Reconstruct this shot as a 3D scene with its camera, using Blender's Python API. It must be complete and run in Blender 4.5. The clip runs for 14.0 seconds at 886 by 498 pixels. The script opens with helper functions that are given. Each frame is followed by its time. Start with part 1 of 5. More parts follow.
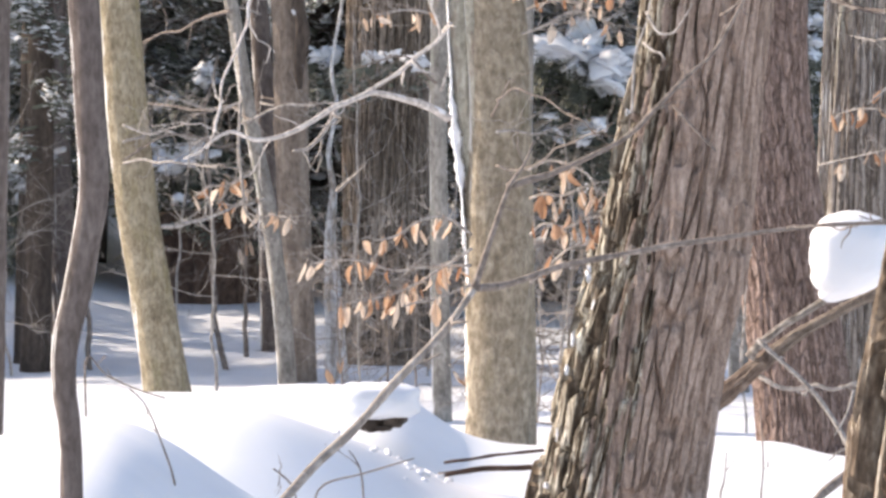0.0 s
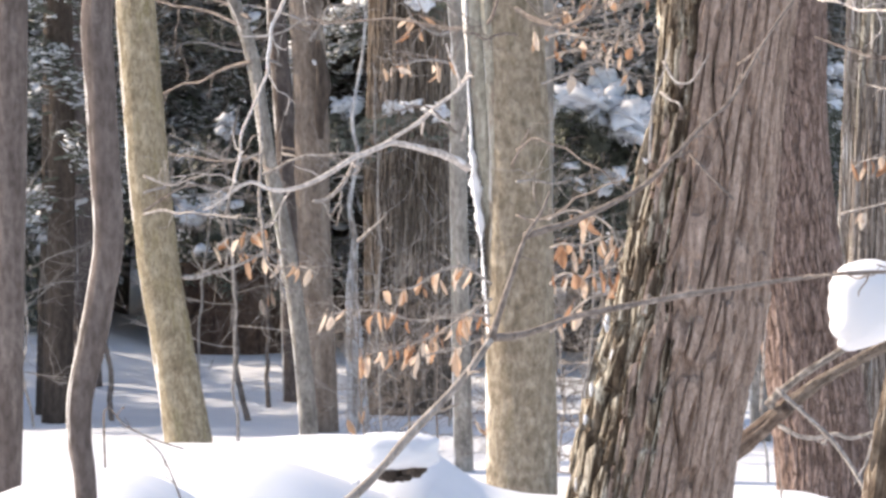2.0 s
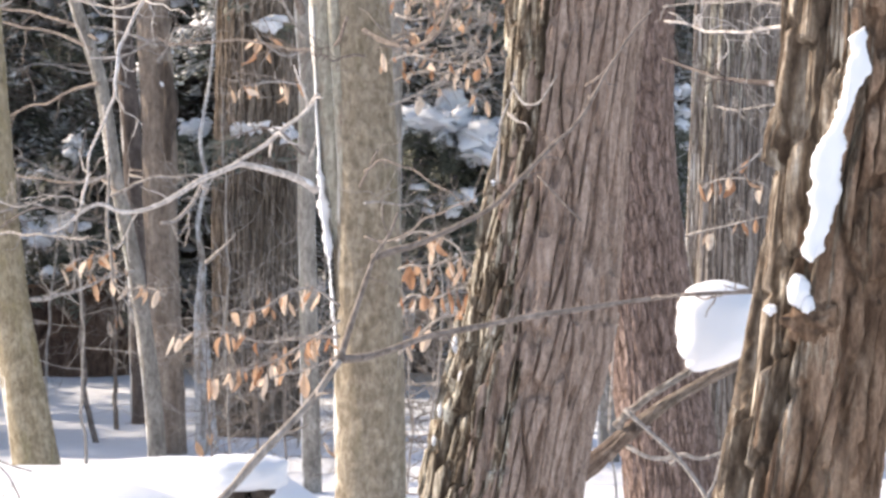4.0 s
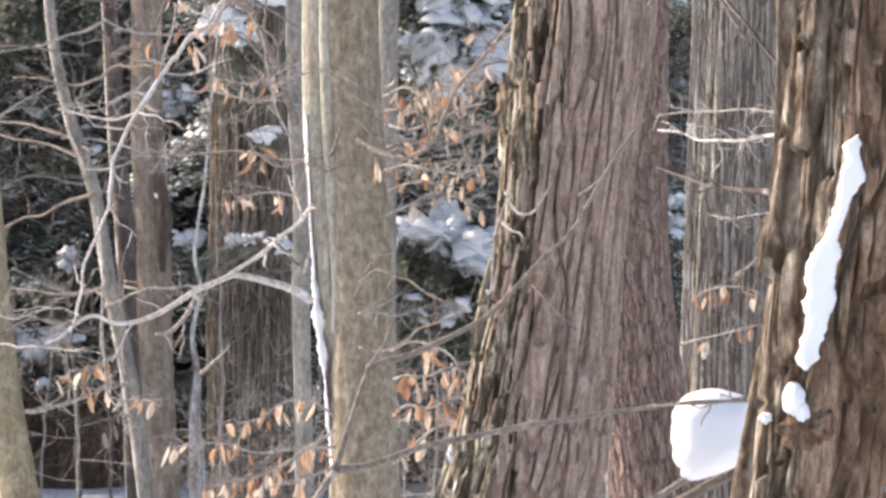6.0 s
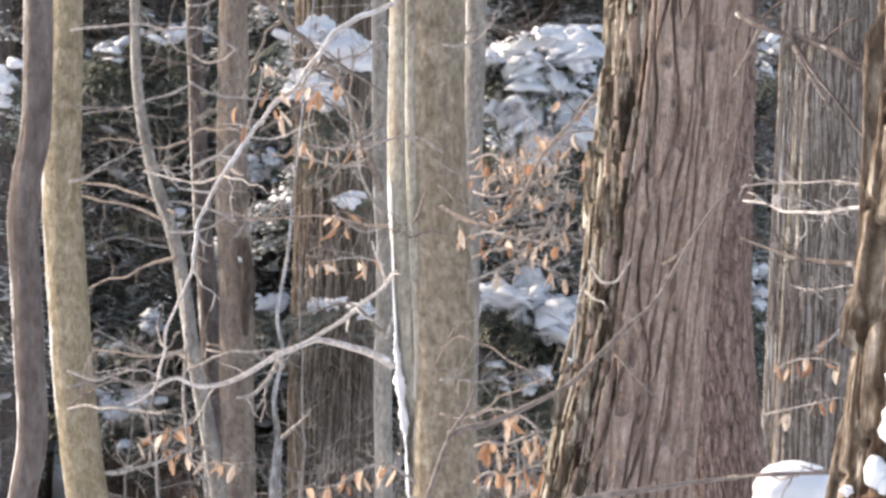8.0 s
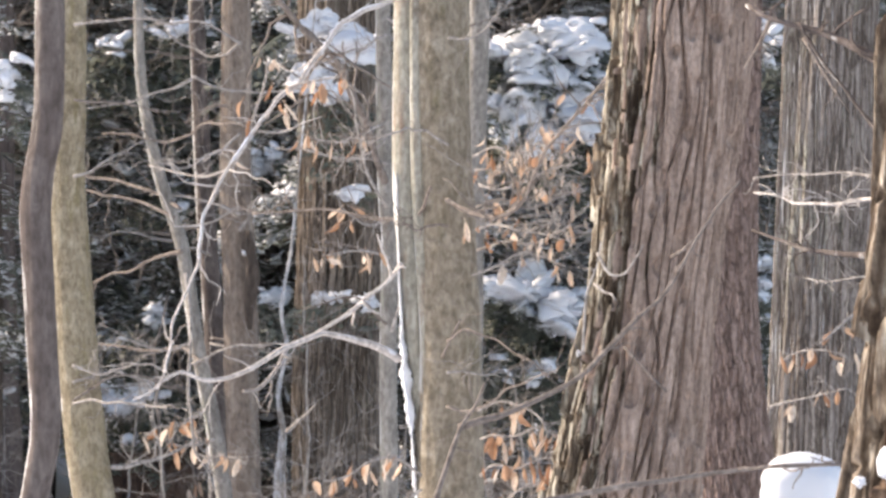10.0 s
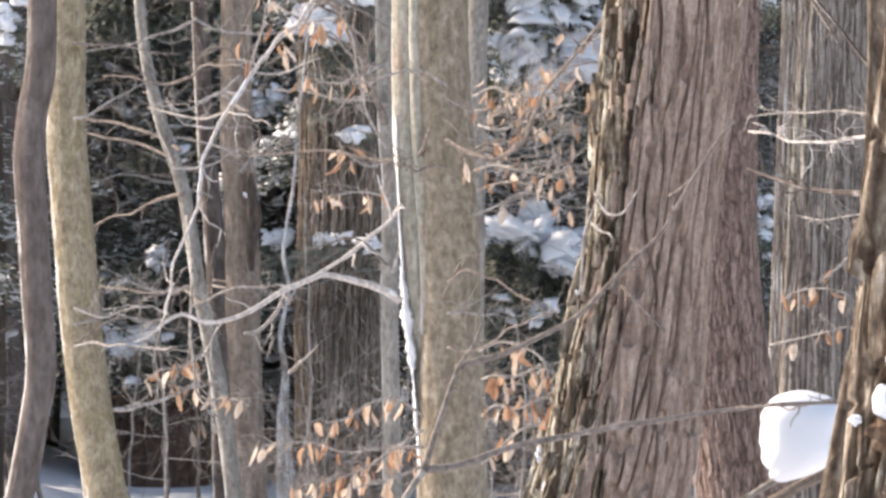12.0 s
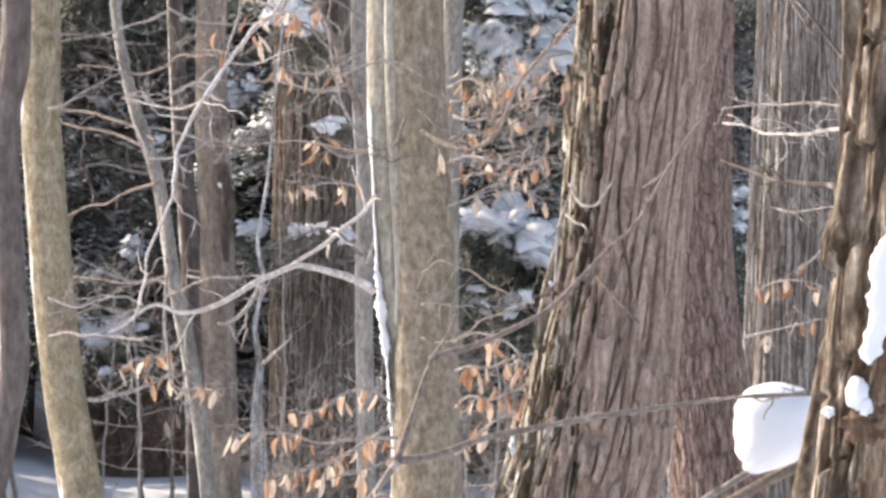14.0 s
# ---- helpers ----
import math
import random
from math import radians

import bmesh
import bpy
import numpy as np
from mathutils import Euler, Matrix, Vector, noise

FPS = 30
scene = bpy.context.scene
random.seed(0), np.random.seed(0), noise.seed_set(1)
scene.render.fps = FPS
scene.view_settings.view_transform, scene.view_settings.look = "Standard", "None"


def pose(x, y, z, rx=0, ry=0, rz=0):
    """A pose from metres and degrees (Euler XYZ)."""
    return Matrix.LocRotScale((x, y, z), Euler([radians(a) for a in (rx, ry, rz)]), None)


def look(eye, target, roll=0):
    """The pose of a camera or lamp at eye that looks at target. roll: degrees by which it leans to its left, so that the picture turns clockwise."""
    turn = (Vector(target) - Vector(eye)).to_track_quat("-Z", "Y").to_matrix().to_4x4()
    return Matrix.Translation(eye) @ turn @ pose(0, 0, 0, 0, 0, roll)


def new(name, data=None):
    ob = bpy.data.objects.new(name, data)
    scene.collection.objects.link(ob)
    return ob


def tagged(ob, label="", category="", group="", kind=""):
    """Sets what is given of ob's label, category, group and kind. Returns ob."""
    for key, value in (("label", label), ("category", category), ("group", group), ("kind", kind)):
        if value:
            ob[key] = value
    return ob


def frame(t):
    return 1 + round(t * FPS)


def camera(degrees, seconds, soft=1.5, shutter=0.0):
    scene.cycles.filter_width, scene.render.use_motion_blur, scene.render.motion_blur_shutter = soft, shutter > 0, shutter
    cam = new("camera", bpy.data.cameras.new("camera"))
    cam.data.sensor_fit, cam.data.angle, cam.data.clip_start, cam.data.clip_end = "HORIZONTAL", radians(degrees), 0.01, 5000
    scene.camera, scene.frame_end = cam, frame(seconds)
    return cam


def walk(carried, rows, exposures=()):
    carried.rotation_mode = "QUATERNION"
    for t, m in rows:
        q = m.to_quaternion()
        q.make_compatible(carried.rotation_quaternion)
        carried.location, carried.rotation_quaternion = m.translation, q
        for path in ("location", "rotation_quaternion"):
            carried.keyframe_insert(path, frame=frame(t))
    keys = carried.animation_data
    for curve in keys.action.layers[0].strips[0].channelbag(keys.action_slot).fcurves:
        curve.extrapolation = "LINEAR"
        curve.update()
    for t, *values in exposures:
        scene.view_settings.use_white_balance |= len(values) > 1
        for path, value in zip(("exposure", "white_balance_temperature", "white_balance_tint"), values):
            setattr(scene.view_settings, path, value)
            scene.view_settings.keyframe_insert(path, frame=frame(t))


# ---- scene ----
cam = camera(10.0, 14.0, soft=3.0)
EYE = 1.6
# seconds, yaw, pitch, roll and sideways sway of a hand-held long lens that turns on the spot
ROWS = [
    (0, -0.075, -2.100, 0.118, -0.023),
    (0.5, 0.125, -1.943, -0.010, -0.017),
    (1, 0.105, -1.638, -0.078, -0.007),
    (1.5, 0.209, -1.569, -0.044, 0.000),
    (2, 0.218, -1.535, -0.069, 0.000),
    (2.5, 0.228, -1.491, -0.068, 0.000),
    (3, 0.109, -1.332, -0.045, 0.000),
    (3.5, -0.909, -1.332, -0.028, 0.000),
    (3.7, -1.372, -1.317, 0.005, 0.000),
    (5.8, -1.707, -0.622, -0.367, 0.000),
    (6, -1.568, -0.053, -0.393, 0.000),
    (6.5, -1.435, 0.287, -0.217, 0.000),
    (7, -1.326, 0.546, 0.033, 0.000),
    (7.5, -0.813, 0.672, 0.450, 0.000),
    (7.7, -0.648, 0.683, 0.451, 0.000),
    (9.8, -0.680, 0.877, 0.308, -0.032),
    (10, -0.655, 0.626, 0.206, -0.032),
    (10.5, -0.472, 0.322, 0.058, -0.020),
    (11, -0.335, 0.342, 0.066, -0.012),
    (11.5, -0.406, 0.425, 0.084, -0.008),
    (12, -0.580, -0.046, -0.142, -0.006),
    (12.5, -0.770, -0.537, -0.185, -0.004),
    (13, -1.061, -1.322, -0.148, 0.000),
    (13.5, -1.182, -0.902, -0.004, 0.000),
    (14, -0.860, -0.149, 0.018, -0.003),
]
walk(cam, [(t, pose(sway, 0, EYE, 90 + pitch, 0, yaw) @ pose(0, 0, 0, 0, 0, roll)) for t, yaw, pitch, roll, sway in ROWS], [(0, 1.13, 7550, 16), (14, 1.13, 7550, 16)])

# ---- light ----
SUN_AZ, SUN_EL = radians(-68), radians(33)      # from the left, a little beyond the trees
world = bpy.data.worlds.new("winter_sky")
scene.world = world
world.use_nodes = True
wn, wl = world.node_tree.nodes, world.node_tree.links
sky = wn.new("ShaderNodeTexSky")
sky.sky_type, sky.sun_disc = "NISHITA", False
sky.sun_elevation, sky.sun_rotation = SUN_EL, SUN_AZ
wl.new(sky.outputs[0], wn["Background"].inputs[0])
wn["Background"].inputs[1].default_value = 0.15
sun_way = Vector((math.sin(SUN_AZ) * math.cos(SUN_EL), math.cos(SUN_AZ) * math.cos(SUN_EL), math.sin(SUN_EL)))
sun_data = bpy.data.lights.new("sun", "SUN")
sun_data.energy, sun_data.angle, sun_data.color = 3.3, radians(0.55), (1.0, 0.93, 0.82)
sun = new("sun", sun_data)
sun.matrix_world = look(sun_way * 60, (0, 0, 0))

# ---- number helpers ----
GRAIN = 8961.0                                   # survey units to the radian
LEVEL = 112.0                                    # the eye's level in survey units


def spot(b, r, d):
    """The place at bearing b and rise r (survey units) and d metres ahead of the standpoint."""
    return np.array([(b - 784.0) / GRAIN * d, d, EYE - (r - LEVEL) / GRAIN * d])


def hash01(i, j, k, seed):
    h = (i * 374761393 + j * 668265263 + k * 2147483647 + seed * 1274126177) & 0xFFFFFFFF
    h = ((h ^ (h >> 13)) * 1274126177) & 0xFFFFFFFF
    return ((h ^ (h >> 16)) & 0xFFFFFF) / float(0xFFFFFF)


def vnoise(x, y, z, seed=0):
    """Smooth value noise, 0 to 1, on arrays."""
    x, y, z = np.broadcast_arrays(np.asarray(x, float), np.asarray(y, float), np.asarray(z, float))
    xi, yi, zi = (np.floor(a).astype(np.int64) for a in (x, y, z))
    fx, fy, fz = x - xi, y - yi, z - zi
    fx, fy, fz = (f * f * (3 - 2 * f) for f in (fx, fy, fz))
    total = 0
    for a in (0, 1):
        for b in (0, 1):
            for c in (0, 1):
                w = (fx if a else 1 - fx) * (fy if b else 1 - fy) * (fz if c else 1 - fz)
                total = total + w * hash01(xi + a, yi + b, zi + c, seed)
    return total


def fbm(x, y, z, seed=0, octaves=3):
    total, amp, norm = 0, 1.0, 0.0
    for o in range(octaves):
        total = total + amp * vnoise(x * 2 ** o, y * 2 ** o, z * 2 ** o, seed + 17 * o)
        norm += amp
        amp *= 0.5
    return total / norm


class Shape:
    """Gathers vertices and faces for one mesh."""

    def __init__(self):
        self.v, self.f, self.n = [], [], 0

    def add(self, verts, faces):
        self.v.append(np.asarray(verts, float))
        self.f += [tuple(int(i) + self.n for i in f) for f in faces]
        self.n += len(verts)

    def mesh(self, name, material, smooth=True):
        me = bpy.data.meshes.new(name)
        me.from_pydata(np.concatenate(self.v).tolist(), [], self.f)
        if smooth:
            me.shade_smooth()
        me.materials.append(material)
        return me


def rings(centres, radii, sides, relief=None, cap=True):
    """A tube round a bent axis. relief(angle, arc, z) gives the bark's height in metres."""
    c = np.asarray(centres, float)
    r = np.broadcast_to(np.asarray(radii, float), (len(c),))
    tan = np.gradient(c, axis=0)
    tan /= np.linalg.norm(tan, axis=1)[:, None] + 1e-12
    ref = np.array([0.0, -1.0, 0.0]) if abs(tan[:, 1]).mean() < 0.8 else np.array([0.0, 0.0, 1.0])
    side = np.cross(tan, ref)
    side /= np.linalg.norm(side, axis=1)[:, None] + 1e-12
    front = np.cross(side, tan)
    ang = np.arange(sides) / sides * 2 * np.pi
    rr = r[:, None] * np.ones((1, sides))
    if relief is not None:
        arc = np.concatenate([[0], np.cumsum(np.linalg.norm(np.diff(c, axis=0), axis=1))])
        rr = rr + relief(ang[None, :] + 0 * arc[:, None], r[:, None], arc[:, None] + 0 * ang[None, :])
    v = c[:, None, :] + rr[..., None] * (np.cos(ang)[None, :, None] * side[:, None, :] + np.sin(ang)[None, :, None] * front[:, None, :])
    n = len(c)
    i, j = np.meshgrid(np.arange(n - 1), np.arange(sides), indexing="ij")
    a, b = i * sides + j, i * sides + (j + 1) % sides
    faces = np.stack([a, a + sides, b + sides, b], -1).reshape(-1, 4).tolist()
    if cap:
        faces += [list(range(sides)), list(range((n - 1) * sides, n * sides))[::-1]]
    return v.reshape(-1, 3), faces


def glide(pts, step):
    """Even steps along a smooth curve (Catmull-Rom) through pts; columns past the third are carried along."""
    p = np.asarray(pts, float)
    if len(p) == 2:
        p = np.vstack([p[0], (p[0] + p[1]) / 2, p[1]])
    q = np.vstack([2 * p[0] - p[1], p, 2 * p[-1] - p[-2]])
    out = []
    for k in range(1, len(q) - 2):
        length = np.linalg.norm(q[k + 1][:3] - q[k][:3])
        m = max(2, int(math.ceil(length / step)))
        t = (np.arange(m) / m)[:, None]
        out.append(0.5 * (2 * q[k] + (q[k + 1] - q[k - 1]) * t + (2 * q[k - 1] - 5 * q[k] + 4 * q[k + 1] - q[k + 2]) * t ** 2
                          + (3 * q[k] - q[k - 1] - 3 * q[k + 1] + q[k + 2]) * t ** 3))
    out.append(q[-2][None, :])
    return np.vstack(out)


def part(name, mesh, parent, label="", at=None):
    ob = new(name, mesh)
    ob.parent = parent
    if at is not None:
        ob.matrix_local = at
    return tagged(ob, label)


# ---- materials ----
def material(name, rough=0.9):
    m = bpy.data.materials.new(name)
    m.use_nodes = True
    b = m.node_tree.nodes["Principled BSDF"]
    b.inputs["Roughness"].default_value = rough
    b.inputs["Specular IOR Level"].default_value = 0.25
    return m, m.node_tree.nodes, m.node_tree.links, b


def ramp(nodes, links, source, stops):
    r = nodes.new("ShaderNodeValToRGB")
    while len(r.color_ramp.elements) < len(stops):
        r.color_ramp.elements.new(0.5)
    for e, (p, c) in zip(r.color_ramp.elements, stops):
        e.position, e.color = p, (*c, 1)
    links.new(source, r.inputs[0])
    return r.outputs[0]


def noise_tex(nodes, links, scale, stretch=(1, 1, 1), detail=4.0, seed=0.0, rough=0.55):
    co = nodes.new("ShaderNodeTexCoord")
    mp = nodes.new("ShaderNodeMapping")
    mp.inputs["Scale"].default_value = stretch
    mp.inputs["Location"].default_value = (seed, seed * 1.7, seed * 0.6)
    links.new(co.outputs["Object"], mp.inputs["Vector"])
    t = nodes.new("ShaderNodeTexNoise")
    t.inputs["Scale"].default_value, t.inputs["Detail"].default_value, t.inputs["Roughness"].default_value = scale, detail, rough
    links.new(mp.outputs[0], t.inputs["Vector"])
    return t.outputs["Fac"]


def mixed(nodes, links, fac, a, b, blend="MIX"):
    m = nodes.new("ShaderNodeMix")
    m.data_type, m.blend_type = "RGBA", blend
    for socket, value in ((0, fac), (6, a), (7, b)):
        if isinstance(value, bpy.types.NodeSocket):
            links.new(value, m.inputs[socket])
        else:
            m.inputs[socket].default_value = value if socket == 0 else (*value, 1)
    return m.outputs[2]


def bump(nodes, links, bsdf, height, distance, strength=1.0):
    b = nodes.new("ShaderNodeBump")
    b.inputs["Distance"].default_value, b.inputs["Strength"].default_value = distance, strength
    links.new(height, b.inputs["Height"])
    links.new(b.outputs[0], bsdf.inputs["Normal"])


def bark(name, dark, mid, light, lichen=None, scale=9.0, stretch=(1, 1, 0.13), seed=0.0, relief=0.008, lichen_amount=0.55, sun_side=0.0, speckle=55.0, cracks=0.0, crack_stretch=0.12, crack_mix=0.85, crack_wide=1.0, warped=0.06, lichen_scale=5.0, snow_sun_rim=-1.0):
    """Bark in vertical streaks of three tones, with lichen patches and, on one side, wind-blown frozen snow mixed with
    painted sunlight.
    """
    m, n, l, b = material(name, 0.92)
    streak = noise_tex(n, l, scale, stretch, 6.0, seed, 0.65)
    col = ramp(n, l, streak, [(0.33, dark), (0.5, mid), (0.68, light)])
    patch = noise_tex(n, l, 2.3, (1, 1, 0.5), 5.0, seed + 9)
    col = mixed(n, l, ramp(n, l, patch, [(0.4, (0, 0, 0)), (0.7, (0.5, 0.5, 0.5))]), col, mid)
    if lichen:
        spots = noise_tex(n, l, lichen_scale, (1, 1, 0.45 if lichen_scale < 10 else 0.22), 7.0, seed + 4, 0.7)
        if sun_side:                         # thicker lichen on the sun side, with sunlight painted into it
            geo, cut, less = n.new("ShaderNodeNewGeometry"), n.new("ShaderNodeSeparateXYZ"), n.new("ShaderNodeMath")
            l.new(geo.outputs["True Normal"], cut.inputs[0])
            less.operation = "MULTIPLY_ADD"
            less.inputs[1].default_value = -sun_side
            l.new(cut.outputs[0], less.inputs[0])
            l.new(spots, less.inputs[2])
            spots = less.outputs[0]
        col = mixed(n, l, ramp(n, l, spots, [(lichen_amount, (0, 0, 0)), (lichen_amount + 0.12, (0.75, 0.75, 0.75))]), col, lichen)
    fine = noise_tex(n, l, speckle, (1, 1, 0.5), 5.0, seed + 2, 0.7)
    col = mixed(n, l, 0.6, col, ramp(n, l, fine, [(0.36, (0.35, 0.33, 0.31)), (0.55, (0.95, 0.95, 0.95)), (0.68, (1.25, 1.25, 1.22))]), "MULTIPLY")
    if cracks:                                   # fine fissures between the scales of the bark
        co, mp, vo = n.new("ShaderNodeTexCoord"), n.new("ShaderNodeMapping"), n.new("ShaderNodeTexVoronoi")
        mp.inputs["Scale"].default_value = (1, 1, crack_stretch)
        warp = n.new("ShaderNodeTexNoise")
        warp.inputs["Scale"].default_value, warp.inputs["Detail"].default_value = 7.0, 4.0
        l.new(co.outputs["Object"], warp.inputs["Vector"])
        shift = n.new("ShaderNodeVectorMath")
        shift.operation = "MULTIPLY_ADD"
        shift.inputs[1].default_value = (warped, warped, 0.10)
        l.new(warp.outputs["Color"], shift.inputs[0])
        l.new(co.outputs["Object"], shift.inputs[2])
        l.new(shift.outputs[0], mp.inputs["Vector"])
        vo.feature = "DISTANCE_TO_EDGE"
        vo.inputs["Scale"].default_value = cracks
        l.new(mp.outputs[0], vo.inputs["Vector"])
        crack = ramp(n, l, vo.outputs["Distance"], [(0.0, (0.24, 0.21, 0.19)), (0.05 * crack_wide, (0.5, 0.47, 0.44)), (0.14 * crack_wide, (1, 1, 1))])
        col = mixed(n, l, crack_mix, col, crack, "MULTIPLY")
        streak_in = n.new("ShaderNodeMath")
        streak_in.operation = "MULTIPLY_ADD"
        streak_in.inputs[1].default_value = 0.8
        l.new(crack, streak_in.inputs[0])
        l.new(streak, streak_in.inputs[2])
        streak = streak_in.outputs[0]
    # pale rim on left-facing normals: frozen snow, and sunlight painted into the colour
    if snow_sun_rim > -1:
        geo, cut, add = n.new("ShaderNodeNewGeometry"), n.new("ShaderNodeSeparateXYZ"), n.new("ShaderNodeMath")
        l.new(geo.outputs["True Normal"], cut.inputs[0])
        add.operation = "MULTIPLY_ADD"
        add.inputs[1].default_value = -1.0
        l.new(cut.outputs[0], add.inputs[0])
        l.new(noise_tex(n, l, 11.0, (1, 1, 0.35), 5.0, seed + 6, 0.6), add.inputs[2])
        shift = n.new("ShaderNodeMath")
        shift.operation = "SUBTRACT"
        shift.inputs[1].default_value = 1.46 - snow_sun_rim
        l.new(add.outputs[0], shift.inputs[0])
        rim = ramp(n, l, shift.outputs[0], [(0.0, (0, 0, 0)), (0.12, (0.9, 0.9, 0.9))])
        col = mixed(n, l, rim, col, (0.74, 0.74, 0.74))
    l.new(col, b.inputs["Base Color"])
    both = n.new("ShaderNodeMath")
    both.operation = "ADD"
    l.new(streak, both.inputs[0])
    l.new(fine, both.inputs[1])
    bump(n, l, b, both.outputs[0], relief)
    return m


def snow_material():
    m, n, l, b = material("snow", 0.65)
    fine = noise_tex(n, l, 40.0, (1, 1, 1), 5.0)
    broad = noise_tex(n, l, 3.0, (1, 1, 1), 3.0, 5.0)
    l.new(ramp(n, l, broad, [(0.3, (0.70, 0.73, 0.785)), (0.7, (0.775, 0.79, 0.825))]), b.inputs["Base Color"])
    b.inputs["Subsurface Weight"].default_value = 0.0
    bump(n, l, b, fine, 0.002, 0.5)
    return m


SNOW = snow_material()
BARK_COARSE = bark("furrowed_grey_brown_bark", (0.215, 0.15, 0.12), (0.385, 0.29, 0.242), (0.52, 0.41, 0.352), None, 38.0, (1, 1, 0.10), 1.0, 0.004, speckle=110.0, cracks=24.0, crack_stretch=0.08, crack_mix=0.28, crack_wide=1.2, warped=0.04)
# part of the pale lichen tone is sunlight painted onto the trunk's left
BARK_MOSSY = bark("dark_weathered_bark_with_sunlit_lichen", (0.06, 0.043, 0.031), (0.19, 0.145, 0.108), (0.42, 0.345, 0.265), (0.88, 0.84, 0.72), 38.0, (1, 1, 0.12), 2.0, 0.004, 0.475, 0.10, 110.0, 26.0, 0.14, 0.93, 2.0, 0.03, 32.0)
BARK_RED = bark("reddish_brown_scaly_bark", (0.165, 0.112, 0.096), (0.32, 0.23, 0.20), (0.45, 0.34, 0.30), None, 48.0, (1, 1, 0.16), 3.0, 0.008, speckle=110.0, cracks=42.0, crack_stretch=0.22, crack_mix=0.6)
BARK_RIBBED = bark("ribbed_grey_bark", (0.145, 0.12, 0.106), (0.29, 0.25, 0.225), (0.45, 0.405, 0.37), (0.40, 0.40, 0.34), 42.0, (1, 1, 0.06), 5.0, 0.006, 0.60, 0.12, 90.0, 34.0, 0.05, snow_sun_rim=0.0)
BARK_PLATES = bark("coarse_tan_plated_bark", (0.13, 0.073, 0.045), (0.36, 0.242, 0.172), (0.55, 0.415, 0.315), (0.62, 0.53, 0.42), 26.0, (1, 1, 0.22), 7.0, 0.008, 0.62, 0.12, 110.0, 13.0, 0.16, 0.8, 1.8, 0.07, 18.0)
# sunlit copy of the plated bark, its brightness put into the colour
BARK_SUNNY = bark("sunlit_plated_bark", (0.12, 0.083, 0.06), (0.34, 0.27, 0.212), (0.56, 0.485, 0.40), (0.80, 0.75, 0.66), 34.0, (1, 1, 0.2), 8.0, 0.008, 0.52, 0.06, 80.0, 17.0, 0.18, 0.95, 2.4, 0.05, 26.0)
BARK_RIBBED_DARK = bark("dark_ribbed_bark", (0.125, 0.10, 0.08), (0.25, 0.205, 0.17), (0.39, 0.33, 0.28), (0.36, 0.36, 0.28), 42.0, (1, 1, 0.06), 6.0, 0.010, 0.66, 0.10, 80.0, 30.0, 0.04)
BARK_PALE = bark("pale_smooth_lichened_bark", (0.185, 0.15, 0.102), (0.315, 0.267, 0.19), (0.46, 0.405, 0.31), (0.25, 0.215, 0.12), 20.0, (1, 1, 0.7), 11.0, 0.008, 0.53, -0.03, 75.0, lichen_scale=26.0, snow_sun_rim=0.08)
BARK_TAN = bark("smooth_tan_bark", (0.165, 0.138, 0.102), (0.285, 0.243, 0.187), (0.42, 0.375, 0.305), (0.165, 0.145, 0.092), 24.0, (1, 1, 0.85), 13.0, 0.006, 0.545, 0.0, 48.0, lichen_scale=9.0, snow_sun_rim=0.0)
BARK_STEM = bark("pale_grey_green_bark", (0.25, 0.24, 0.20), (0.38, 0.365, 0.31), (0.52, 0.50, 0.44), (0.30, 0.21, 0.16), 18.0, (1, 1, 0.2), 12.0, 0.006, 0.52, 0.0, 60.0, lichen_scale=12.0, snow_sun_rim=0.06)
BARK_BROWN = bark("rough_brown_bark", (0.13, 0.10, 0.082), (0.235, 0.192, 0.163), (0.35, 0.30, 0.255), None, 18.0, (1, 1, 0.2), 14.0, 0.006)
BARK_GREY = bark("smooth_grey_bark", (0.17, 0.158, 0.145), (0.29, 0.272, 0.25), (0.42, 0.395, 0.365), (0.30, 0.31, 0.26), 22.0, (1, 1, 0.3), 17.0, 0.005, 0.62, 0.15, 70.0, snow_sun_rim=0.07)
BARK_SAPLING = bark("brown_grey_sapling_bark", (0.075, 0.059, 0.054), (0.135, 0.110, 0.102), (0.22, 0.188, 0.175), (0.42, 0.40, 0.37), 30.0, (1, 1, 0.2), 19.0, 0.004, 0.76, 0.26, snow_sun_rim=0.09)
BARK_DARK = bark("dark_damp_bark", (0.045, 0.036, 0.031), (0.088, 0.070, 0.060), (0.155, 0.125, 0.105), None, 20.0, (1, 1, 0.12), 23.0, 0.008)
BARK_LIMB = bark("weathered_limb_bark", (0.07, 0.05, 0.042), (0.165, 0.125, 0.105), (0.30, 0.25, 0.215), None, 16.0, (1, 1, 1), 37.0, 0.006)
BARK_FROSTED = bark("bark_plastered_with_snow", (0.13, 0.11, 0.10), (0.27, 0.24, 0.22), (0.42, 0.38, 0.35), (0.80, 0.83, 0.88), 30.0, (1, 1, 0.3), 47.0, 0.004, 0.40, 0.03, 60.0, lichen_scale=22.0)
BARK_FORK = bark("pale_grey_sapling_bark", (0.19, 0.165, 0.15), (0.33, 0.295, 0.27), (0.50, 0.46, 0.43), None, 30.0, (1, 1, 1), 61.0, 0.003)
BARK_ROT = bark("rotten_brown_wood", (0.05, 0.031, 0.025), (0.105, 0.068, 0.053), (0.17, 0.118, 0.095), None, 20.0, (1, 1, 0.12), 43.0, 0.010)
TWIG = bark("pale_twig_bark", (0.215, 0.193, 0.18), (0.375, 0.345, 0.325), (0.54, 0.51, 0.485), None, 40.0, (1, 1, 1), 29.0, 0.001)
